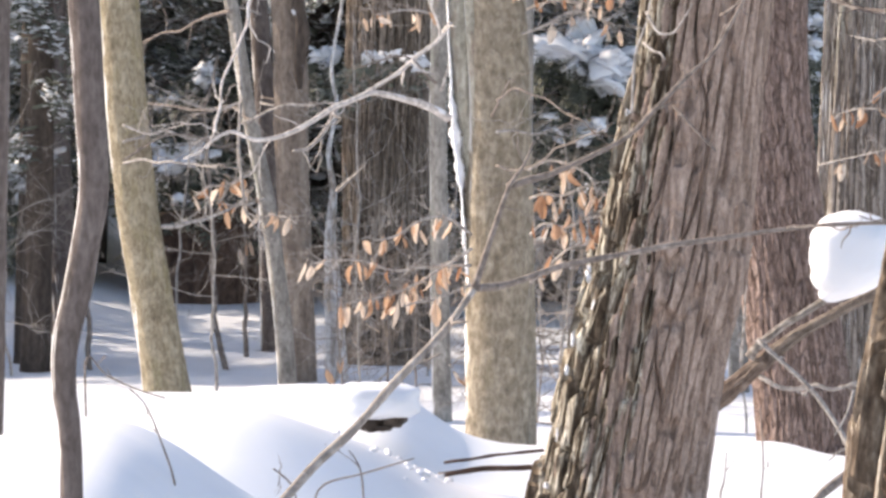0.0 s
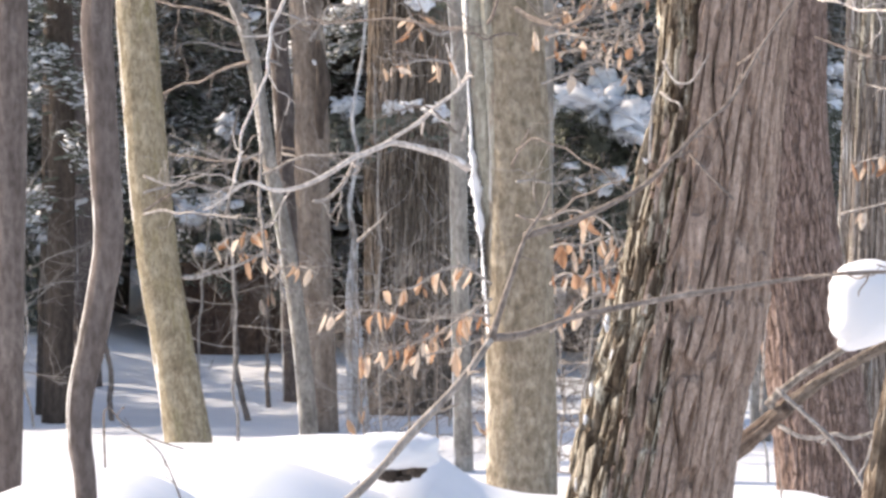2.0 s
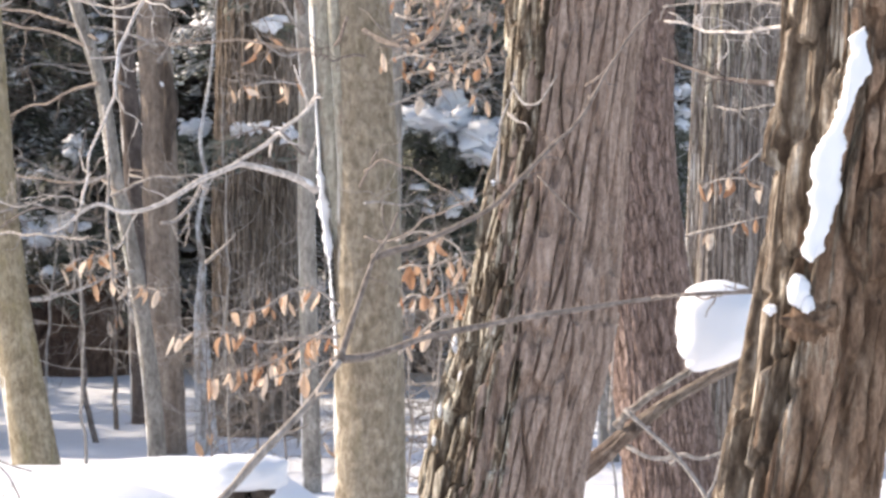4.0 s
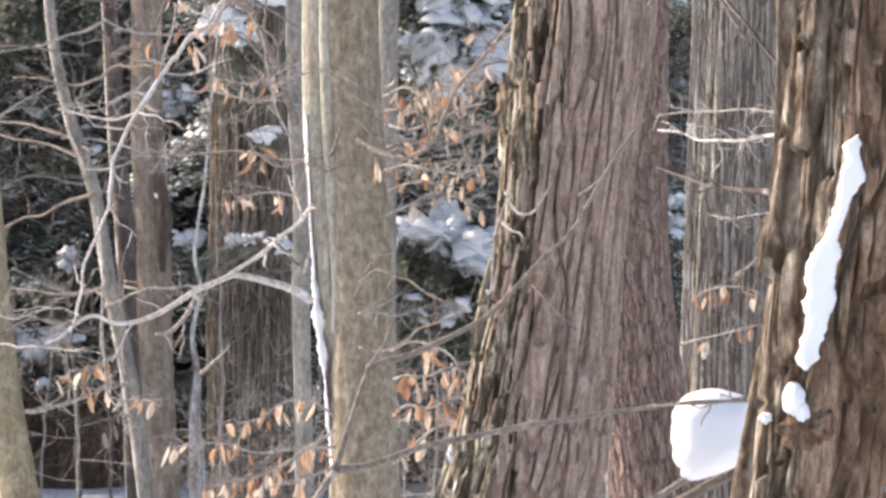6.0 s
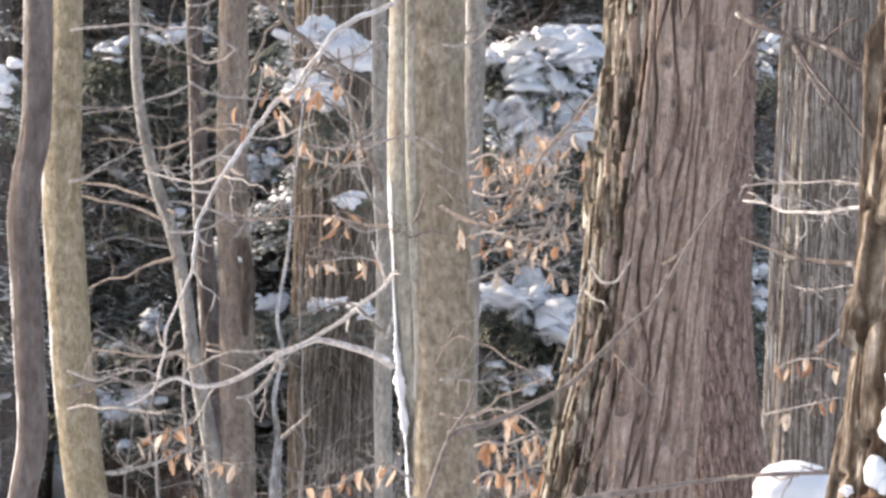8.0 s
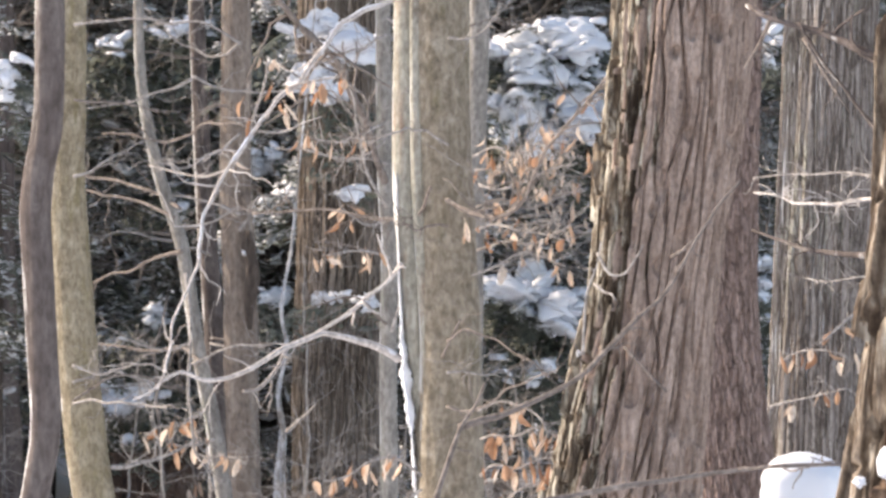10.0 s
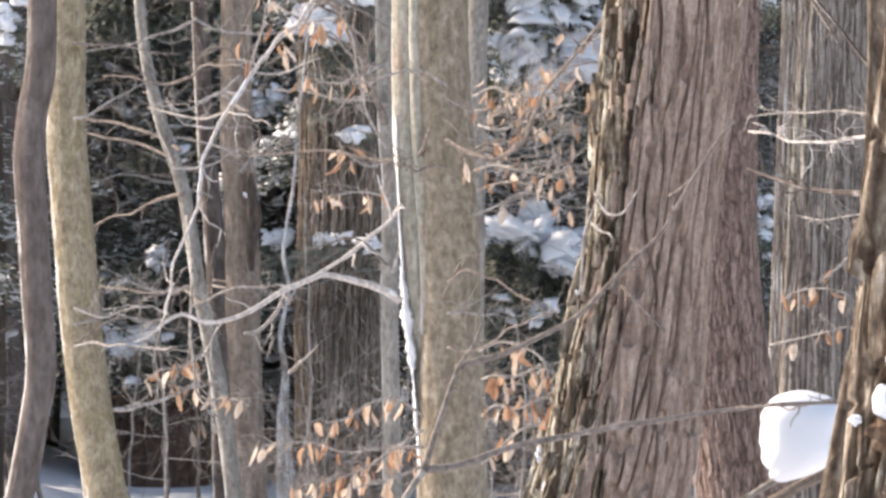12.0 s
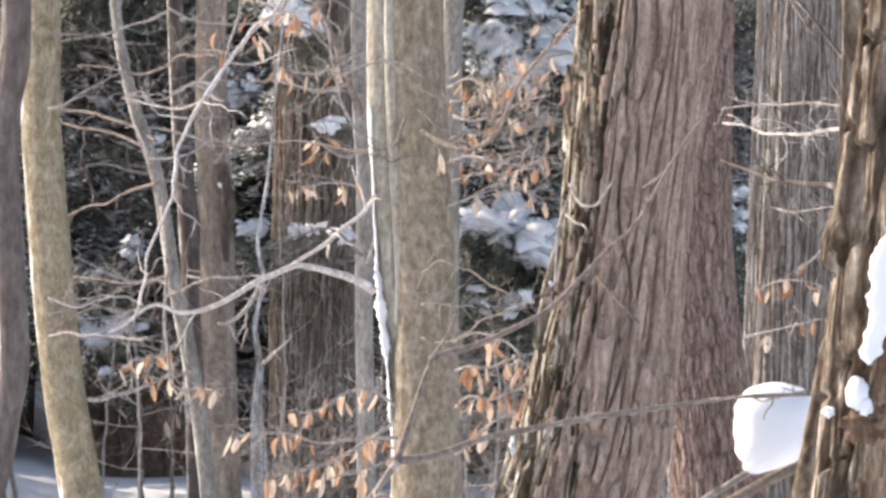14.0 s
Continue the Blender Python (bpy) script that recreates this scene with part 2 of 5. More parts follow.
# paler copy of the twig bark, with sunlight painted into its tones
TWIG_SUNNY = bark("pale_sunlit_limb_bark", (0.38, 0.345, 0.325), (0.60, 0.56, 0.535), (0.78, 0.74, 0.715), None, 40.0, (1, 1, 1), 30.0, 0.001)
TWIG_DARK = bark("brown_twig_bark", (0.13, 0.107, 0.095), (0.23, 0.195, 0.175), (0.35, 0.305, 0.275), None, 40.0, (1, 1, 1), 31.0, 0.001)


def foliage_material():
    m, n, l, b = material("hemlock_needles", 0.6)
    info = n.new("ShaderNodeNewGeometry")
    l.new(ramp(n, l, info.outputs["Random Per Island"], [(0.0, (0.09, 0.10, 0.083)), (0.6, (0.135, 0.15, 0.12)), (1.0, (0.18, 0.18, 0.14))]), b.inputs["Base Color"])
    return m


NEEDLES = foliage_material()


def leaf_material():
    m, n, l, b = material("dry_beech_leaf", 0.6)
    info = n.new("ShaderNodeObjectInfo")
    col = ramp(n, l, info.outputs["Random"], [(0.0, (0.44, 0.235, 0.14)), (0.3, (0.57, 0.37, 0.25)), (0.6, (0.69, 0.53, 0.41)), (1.0, (0.82, 0.73, 0.64))])
    vein = noise_tex(n, l, 60.0, (1, 0.3, 1), 3.0)
    col = mixed(n, l, 0.5, col, ramp(n, l, vein, [(0.3, (0.65, 0.6, 0.55)), (0.7, (1, 1, 1))]), "MULTIPLY")
    l.new(col, b.inputs["Base Color"])
    tr = n.new("ShaderNodeBsdfTranslucent")
    l.new(col, tr.inputs[0])
    mx = n.new("ShaderNodeMixShader")
    mx.inputs[0].default_value = 0.45
    l.new(b.outputs[0], mx.inputs[1])
    l.new(tr.outputs[0], mx.inputs[2])
    l.new(mx.outputs[0], n["Material Output"].inputs[0])
    return m


LEAF = leaf_material()

# ---- the snow-covered ground ----
# snow banks across the view: distance, half-depth behind and before the crest, then places across and crest heights
BANKS = [
    (17.0, 1.3, 1.3, [-3.5, -1.49, -1.11, -0.785, -0.577, -0.16, -0.093, 0.03, 0.18, 0.33, 0.865, 1.17, 1.38, 2.6], [0.50, 0.55, 0.505, 0.50, 0.537, 0.519, 0.49, 0.371, 0.321, 0.30, 0.31, 0.314, 0.25, 0.35]),
    (15.0, 1.6, 0.9, [-2.4, -1.2, -0.894, -0.743, -0.559, -0.408, -0.241, -0.007, 0.194, 0.5, 1.5], [0.45, 0.52, 0.57, 0.596, 0.596, 0.549, 0.482, 0.361, 0.29, 0.24, 0.25]),
    (12.9, 1.9, 2.6, [-2.6, -1.28, -1.13, -1.035, -0.90, -0.80, -0.72, -0.66, -0.58, -0.4, 0.0, 0.4, 1.0, 2.5], [0.50, 0.60, 0.655, 0.695, 0.712, 0.69, 0.645, 0.58, 0.51, 0.42, 0.33, 0.28, 0.25, 0.3]),
]


def ground_height(x, y):
    x, y = np.asarray(x, float), np.asarray(y, float)
    base = 0.06 * (fbm(x * 0.35, y * 0.35, 0.3, 3, 3) - 0.5)
    total = np.exp(24 * base)
    for d, back, fore, across, crest in BANKS:
        xx = x + 0.10 * (vnoise(x * 2, y * 2, 0.1, 8) - 0.5)
        off = y - d - 0.25 * np.sin(x * 1.3)
        h = sum(np.interp(xx + o, across, crest) for o in np.linspace(-0.10, 0.10, 9)) / 9 * np.exp(-(off / np.where(off > 0, back, fore)) ** 2)
        total = total + np.exp(24 * h) - 1
    z = np.log(total) / 24
    z = z + 0.030 * (fbm(x * 1.9, y * 1.9, 0.7, 5, 3) - 0.5) + 0.034 * np.clip(y - 28.5 - 0.6 * x, 0, 40) * np.clip(1.15 - 0.12 * x, 0.5, 1.6)
    side = np.clip((-1.6 - x) / 0.9, 0, 1)
    z = z + 0.045 * np.clip(y - 28.3, 0, 6) * side * side * (3 - 2 * side)
    return z


def build_ground():
    xs = np.unique(np.concatenate([np.linspace(-260, -12, 26), np.linspace(-12, -3.4, 30), np.arange(-3.4, 3.4, 0.035), np.linspace(3.4, 12, 30), np.linspace(12, 260, 26)]).round(4))
    ys = np.unique(np.concatenate([np.linspace(-200, -6, 16), np.linspace(-6, 10, 40), np.arange(10, 19, 0.05), np.arange(19, 36, 0.14), np.linspace(36, 60, 40), np.linspace(60, 320, 24)]).round(4))
    gx, gy = np.meshgrid(xs, ys, indexing="ij")
    v = np.stack([gx, gy, ground_height(gx, gy)], -1).reshape(-1, 3)
    i, j = np.meshgrid(np.arange(len(xs) - 1), np.arange(len(ys) - 1), indexing="ij")
    a = i * len(ys) + j
    s = Shape()
    s.add(v, np.stack([a, a + len(ys), a + len(ys) + 1, a + 1], -1).reshape(-1, 4).tolist())
    return tagged(new("ground", s.mesh("ground", SNOW)), "rolling forest floor under deep fresh white snow", "snow ground", kind="structure")


build_ground()

# ---- trees ----
def furrows(count, depth, length, seed, plates=0.0, fine=0.3, wander=1.0, rugged=0.0):
    """Bark relief: long interlacing ridges, count of them round the trunk, split by cracks and flaking."""
    def relief(ang, r, arc):
        cx, cy = np.cos(ang), np.sin(ang)
        turn = ang * count / (2 * np.pi)
        k = count / 7
        w1 = (vnoise(cx * k, cy * k, arc / length, seed) - 0.5) * 2 * wander
        w2 = (vnoise(cx * k + 9, cy * k, arc / length * 1.3, seed + 5) - 0.5) * 2 * wander
        p1 = np.abs(np.sin(np.pi * (turn + w1)))
        p2 = np.abs(np.sin(np.pi * (turn * 0.5 + w2 * 0.7 + 0.3)))
        ridge = np.minimum(np.clip(p1 * 2.7, 0, 1), np.clip(p2 * 3.4, 0, 1))
        p3 = np.abs(np.sin(np.pi * (turn * 2 + w2 * 1.7)))
        ridge = ridge - 0.14 * np.clip(1 - p3 * 2.5, 0, 1)
        if plates:
            cut = vnoise(cx * k * 2.2, cy * k * 2.2, arc / length * 7.0, seed + 11)
            ridge = ridge - plates * np.clip((0.34 - cut) / 0.08, 0, 1) * ridge
        high = vnoise(cx * k * 1.1, cy * k * 1.1, arc / length * 0.7, seed + 23)
        flake = np.floor(fbm(cx * k * 3.2, cy * k * 3.2, arc / length * 1.6, seed + 29, 2) * 6) / 6
        small = fbm(cx * k * 9, cy * k * 9, arc / length * 9, seed + 13, 2) - 0.5
        lump = fbm(cx * 1.2, cy * 1.2, arc * 0.8, seed + 19, 2) - 0.5
        return depth * (1 + rugged * np.clip(-cx, 0, 1)) * (ridge * (0.5 + 0.7 * high) - 0.75 + fine * small + 0.5 * (flake - 0.5)) + r * 0.12 * lump
    return relief


def slabs(count, depth, length, seed, left=0.5, front=0.3, ridges=None, start=0.3, gap=0.13, crisp=14):
    """Coarse bark in staggered slabs with deep gaps, more broken on the weathered side of the trunk."""
    def relief(ang, r, arc):
        cx, cy = np.cos(ang), np.sin(ang)
        k = count / 6
        w = (vnoise(cx * 2, cy * 2, arc * 2.2, seed) - 0.5) * 1.1 + (vnoise(cx * k * 1.5, cy * k * 1.5, arc / length * 0.9, seed + 3) - 0.5) * 0.55
        turn = ang * count / (2 * np.pi) + w
        col = np.floor(turn).astype(np.int64)
        fu = turn - col
        run = arc / length * (0.7 + 0.6 * hash01(col % count, col * 0, col * 0 + 1, seed)) + 9 * hash01(col % count, col * 0, col * 0 + 2, seed) + 0.25 * fu + 0.22 * (vnoise(cx * 14, cy * 14, arc / length * 6, seed + 7) - 0.5)
        row = np.floor(run).astype(np.int64)
        fv = run - row
        high = hash01(col % count, row, row * 0 + 5, seed)
        edge = np.clip((np.minimum(fu, 1 - fu) - gap + 0.06 * (vnoise(cx * k * 5, cy * k * 5, arc * 60, seed + 9) - 0.5)) * crisp, 0, 1)
        ends = np.clip((np.minimum(fv, 1 - fv) - 0.012) * 1.8 * crisp, 0, 1)
        broken = np.clip((-cx - start) / 0.4, 0, 1)
        broken = broken * broken * (3 - 2 * broken)
        block = edge * (1 - (1 - ends) * (front + (0.8 - front) * broken)) * (0.72 + (high - 0.5) * (0.4 + 0.5 * broken))
        tilt = edge * ((fv - 0.5) * (hash01(col % count, row, row * 0 + 8, seed) - 0.4) + (fu - 0.5) * (hash01(col % count, row, row * 0 + 12, seed) - 0.5)) * (0.3 + 0.5 * broken)
        small = np.floor(fbm(cx * k * 4, cy * k * 4, arc / length * 2.2, seed + 13, 3) * 7) / 7 - 0.5
        split = np.abs(fbm(cx * k * 3, cy * k * 3, arc / length * 0.8, seed + 31, 2) - 0.5)
        lump = fbm(cx * 1.2, cy * 1.2, arc * 0.8, seed + 19, 2) - 0.5
        high = depth * (1 + left * broken) * (block + tilt - 0.7 + 0.10 * small - 0.25 * np.clip(1 - split * 16, 0, 1)) + r * 0.06 * lump
        return high if ridges is None else high * broken + ridges(ang, r, arc) * (1 - broken)
    return relief


def skin(depth, seed):
    """Smooth bark with slight swellings."""
    def relief(ang, r, arc):
        cx, cy = np.cos(ang), np.sin(ang)
        return r * 0.22 * (fbm(cx * 1.1, cy * 1.1, arc * 1.3, seed, 3) - 0.5) + depth * (fbm(cx * 5, cy * 5, arc * 9, seed + 5, 2) - 0.5)
    return relief


def trunk_axis(line, d, top=11.0):
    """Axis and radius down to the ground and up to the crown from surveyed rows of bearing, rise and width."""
    pts = [np.append(spot(b, r, d), w / 2 / GRAIN * d) for b, r, w in line]
    pts.sort(key=lambda p: p[2])
    low, nxt = pts[0], pts[1]
    g = float(ground_height(low[0], low[1])) - 0.15
    if low[2] > g + 0.05:
        slope = (nxt[:2] - low[:2]) / max(0.05, nxt[2] - low[2]) * 0.7
        foot = np.array([low[0] - slope[0] * (low[2] - g), low[1], g, low[3] * 1.06])
        pts.insert(0, foot)
    hi, prev = pts[-1], pts[-2]
    slope = (hi[:2] - prev[:2]) / max(0.05, hi[2] - prev[2])
    slope = np.clip(slope, -0.12, 0.12)
    z = hi[2]
    seen = z
    while z < top:
        z = min(top, z + 1.6)
        f = 1 - 0.75 * (z - seen) / max(0.1, top - seen)
        pts.append(np.array([hi[0] + slope[0] * (z - seen) * 0.8, hi[1], z, hi[3] * f]))
    return np.array(pts), seen


def limb_mesh(rng, start, way, length, r0, mat, name="limb", forks=4):
    """A bare limb that forks twice."""
    s = Shape()

    def grow(p, w, ln, r, level):
        pts, q, u = [p], p.copy(), w / np.linalg.norm(w)
        n = 7
        for i in range(n):
            u = u + rng.normal(0, 0.16, 3) + np.array([0, 0, 0.05])
            u /= np.linalg.norm(u)
            q = q + u * ln / n
            pts.append(q.copy())
        rad = np.linspace(r, r * 0.3, n + 1)
        s.add(*rings(pts, rad, 6 if level == 0 else 4))
        if level < 2:
            for k in range(forks):
                i = rng.integers(2, n)
                v = (pts[i + 1] - pts[i]) / (ln / n) + rng.normal(0, 0.6, 3)
                grow(pts[i], v, ln * rng.uniform(0.4, 0.65), rad[i] * 0.6, level + 1)
    grow(np.asarray(start, float), np.asarray(way, float), length, r0, 0)
    return s.mesh(name, mat)


AXES = {}


def tree(name, line, d, mat, relief, sides, step, label, top=11.0, limbs=7, category="tree", seed=1, weathered=None, edge=(0.30, 0.08)):
    axis, seen = trunk_axis(line, d, top)
    base = axis[0][:3].copy()
    root = new(name)
    root.location = base
    tagged(root, label, category)
    near = glide(axis[axis[:, 2] <= seen + 0.01], step)
    AXES[root.name] = near
    s = Shape()
    flare = 1 + 0.12 * np.exp(-np.clip(near[:, 2] - base[2], 0, 9) / 0.15)
    s.add(*rings(near[:, :3] - base, near[:, 3] * flare, sides, relief))
    me = s.mesh("trunk", mat)
    if weathered:                                # one side gets its own bark, with sunlight painted into its pale tones
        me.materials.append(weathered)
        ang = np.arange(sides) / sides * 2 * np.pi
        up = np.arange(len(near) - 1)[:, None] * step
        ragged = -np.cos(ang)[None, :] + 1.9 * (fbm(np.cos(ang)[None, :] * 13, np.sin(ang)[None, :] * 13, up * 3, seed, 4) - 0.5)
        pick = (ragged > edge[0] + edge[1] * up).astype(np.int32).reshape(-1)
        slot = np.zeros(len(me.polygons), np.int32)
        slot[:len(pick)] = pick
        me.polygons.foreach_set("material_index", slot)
    part("trunk", me, root)
    far = glide(np.vstack([axis[axis[:, 2] <= seen + 0.01][-1:], axis[axis[:, 2] > seen + 0.01]]), 0.3)
    far[0, 2] -= 0.02
    s = Shape()
    s.add(*rings(far[:, :3] - base, far[:, 3], max(10, sides // 6), relief))
    part("upper_trunk", s.mesh("upper_trunk", mat), root)
    rng = np.random.default_rng(seed)
    for k in range(limbs):
        i = int(len(far) * rng.uniform(0.35, 0.98))
        i = min(i, len(far) - 1)
        a = rng.uniform(0, 6.28)
        part("limb", limb_mesh(rng, far[i, :3] - base, (math.cos(a), math.sin(a), rng.uniform(0.3, 1.0)), rng.uniform(1.4, 3.0), far[i, 3] * 0.55, mat), root)
    return root


oak = tree("oak_tree", [(1095, 882, 292), (1152, 600, 276), (1182, 480, 274), (1210, 300, 252), (1241, 77, 234), (1277, -223, 250), (1298, -470, 250)], 15.0,
     BARK_COARSE, slabs(42, 0.034, 0.19, 21, 0.35, 0.35, furrows(29, 0.031, 0.55, 21, 0.7, 0.20, 1.2), 0.25, 0.11), 560, 0.007, "large leaning tree with deeply furrowed grey-brown bark in snow", 13.0, 8, seed=3, weathered=BARK_MOSSY, edge=(0.30, 0.14))
tree("pine_tree", [(1429, 800, 176), (1420, 700, 172), (1394, 500, 166), (1365, 300, 164), (1346, 77, 164), (1349, -223, 164), (1352, -470, 164)], 18.5,
     BARK_RED, furrows(44, 0.014, 0.3, 33, 0.7), 280, 0.014, "straight tree with reddish-brown scaly bark behind the leaning one", 14.0, 6, seed=4)
maple = tree("maple_tree", [(1532, 560, 172), (1535, 300, 170), (1543, 77, 168), (1556, -223, 166), (1566, -470, 164)], 24.0,
     BARK_RIBBED, furrows(44, 0.020, 1.2, 45, 0.15, wander=0.8), 260, 0.02, "tall tree with pale grey ribbed bark", 14.0, 7, seed=5)
# the painted sunlit side widens with height, leaving the shaded foot darker
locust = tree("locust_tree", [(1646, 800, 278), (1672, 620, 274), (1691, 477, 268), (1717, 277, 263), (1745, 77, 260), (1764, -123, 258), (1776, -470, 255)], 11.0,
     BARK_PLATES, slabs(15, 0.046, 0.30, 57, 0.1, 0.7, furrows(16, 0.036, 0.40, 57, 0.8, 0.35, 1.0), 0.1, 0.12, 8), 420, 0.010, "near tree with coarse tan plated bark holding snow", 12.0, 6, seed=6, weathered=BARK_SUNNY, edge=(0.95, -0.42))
basswood = tree("basswood_tree", [(690, 700, 170), (690, 400, 156), (690, 200, 152), (692, 0, 148), (690, -200, 142), (688, -470, 138)], 27.0,
     BARK_RIBBED_DARK, furrows(40, 0.026, 1.1, 69, 0.05, wander=0.8), 240, 0.025, "broad shaded trunk with dark ribbed bark behind the saplings", 14.0, 7, seed=7)
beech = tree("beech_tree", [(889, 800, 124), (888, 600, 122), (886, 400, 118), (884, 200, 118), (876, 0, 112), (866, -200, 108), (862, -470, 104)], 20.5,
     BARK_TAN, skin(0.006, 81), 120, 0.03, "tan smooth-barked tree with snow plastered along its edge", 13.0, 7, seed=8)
pale = tree("pale_tree", [(302, 720, 82), (268, 500, 74), (250, 400, 74), (237, 300, 73), (226, 200, 72), (212, 0, 71), (207, -130, 68), (214, -470, 62)], 23.0,
     BARK_PALE, skin(0.006, 93), 90, 0.03, "slim leaning tree with pale sunlit lichened bark", 12.0, 6, seed=9)
tree("sapling", [(118, 900, 42), (115, 760, 42), (106, 690, 46), (108, 610, 50), (128, 520, 54), (146, 420, 52), (158, 340, 55), (152, 200, 55), (144, 60, 56), (138, -40, 56), (144, -120, 54), (160, -220, 54), (161, -470, 52)], 10.5,
     BARK_SAPLING, skin(0.003, 105), 48, 0.02, "thin crooked grey-brown sapling in front of the snow bank", 7.0, 5, "sapling", seed=10)
tree("young_tree", [(-30, 800, 62), (-25, 600, 62), (-20, 300, 62), (-16, 0, 62), (-14, -300, 60)], 14.3,
     BARK_SAPLING, skin(0.004, 117), 48, 0.03, "young grey-brown tree with smooth bark in deep snow", 9.0, 5, seed=11)
bent = tree("grey_tree", [(512, 690, 34), (503, 560, 32), (490, 450, 30), (470, 330, 29), (443, 200, 26), (428, 100, 25), (410, 0, 24), (378, -95, 22), (352, -200, 20), (338, -300, 19), (332, -470, 17)], 24.0,
     BARK_GREY, skin(0.003, 129), 40, 0.04, "slender bent grey trunk beside a straighter tree", 8.0, 5, seed=12)
scarred = tree("brown_tree", [(531, 690, 64), (529, 500, 60), (521, 300, 60), (517, 100, 60), (514, 0, 60), (508, -100, 56), (508, -470, 50)], 25.5,
     BARK_BROWN, skin(0.010, 141), 70, 0.03, "straight brown-grey tree with an old scar in its bark", 12.0, 6, seed=13)
thin_brown = tree("brown_tree", [(486, 650, 40), (478, 300, 38), (468, 100, 37), (460, 0, 34), (447, -200, 30), (436, -470, 28)], 28.0,
     BARK_SAPLING, skin(0.006, 153), 40, 0.05, "thin brown tree standing in shade", 11.0, 5, seed=14)
slim = tree("grey_tree", [(786, 760, 34), (783, 600, 33), (780, 400, 31), (777, 200, 30), (779, 0, 29), (772, -100, 29), (765, -470, 28)], 22.5,
     BARK_GREY, skin(0.003, 165), 40, 0.04, "slim straight grey trunk close to the tan tree", 11.0, 6, seed=15)
tree("grey_tree", [(920, 700, 36), (926, 300, 36), (930, 0, 37), (932, -100, 37), (938, -470, 38)], 24.5,
     BARK_GREY, skin(0.003, 177), 40, 0.04, "slim pale grey trunk half hidden by the tan tree", 11.0, 6, seed=16)
tree("dark_tree", [(58, 660, 60), (60, 450, 54), (64, 200, 48), (66, 0, 46), (68, -470, 42)], 27.0,
     BARK_DARK, furrows(16, 0.012, 0.4, 189), 60, 0.04, "dark shaded trunk at the back of the clearing", 11.0, 6, seed=17)
tree("dark_tree", [(122, 660, 52), (116, 450, 46), (108, 200, 36), (104, 0, 34), (100, -470, 30)], 28.5,
     BARK_SAPLING, furrows(14, 0.010, 0.4, 201), 50, 0.04, "brown shaded trunk at the back of the clearing", 11.0, 6, seed=18)

tree("grey_tree", [(1314, 780, 38), (1311, 600, 36), (1306, 400, 34), (1300, 0, 32), (1296, -470, 28)], 24.8,
     BARK_GREY, skin(0.004, 225), 36, 0.05, "slim pale grey-green trunk seen between two large ones", 11.0, 4, seed=20)
tree("frosted_tree", [(600, 680, 40), (597, 600, 36), (592, 500, 28), (588, 420, 19), (593, 340, 12), (585, 270, 8), (599, 190, 7), (590, 120, 6), (606, 20, 5)], 25.8,
     BARK_FROSTED, skin(0.006, 213), 32, 0.03, "thin trunk plastered with wind-blown snow", 3.4, 3, seed=19)


# ---- hemlocks behind ----
def twig_mesh(seed):
    """One metre of fine beech branch, flat and zigzag, with its side twigs."""
    rng = np.random.default_rng(seed)
    s = Shape()

    def grow(p, u, ln, r, level):
        n = 8 if level == 0 else 5
        pts, q = [p], p.copy()
        for i in range(n):
            u = u + rng.normal(0, 0.26, 3) * np.array([1, 1, 0.8]) + np.array([0, 0, -0.01])
            u /= np.linalg.norm(u)
            q = q + u * ln / n
            pts.append(q.copy())
        kept = [0, 2, 3, 5] if level == 2 else list(range(n + 1))
        s.add(*rings([pts[i] for i in kept], np.linspace(r, r * 0.4, n + 1)[kept], 4 if level == 0 else 3, None, False))
        if level < 2:
            for k in range(6 if level == 0 else 3):
                i = int(rng.integers(1, n))
                v = (pts[i + 1] - pts[i]) / (ln / n) + rng.normal(0, 0.6, 3) * np.array([1, 1, 0.7])
                grow(pts[i], v / np.linalg.norm(v), ln * rng.uniform(0.3, 0.6), r * 0.62, level + 1)
    grow(np.zeros(3), np.array([1.0, 0, 0.12]), 1.0, 0.0046, 0)
    return s


DEAD = [twig_mesh(740 + k).mesh("dead_branch", TWIG if k < 1 else TWIG_DARK) for k in range(6)]


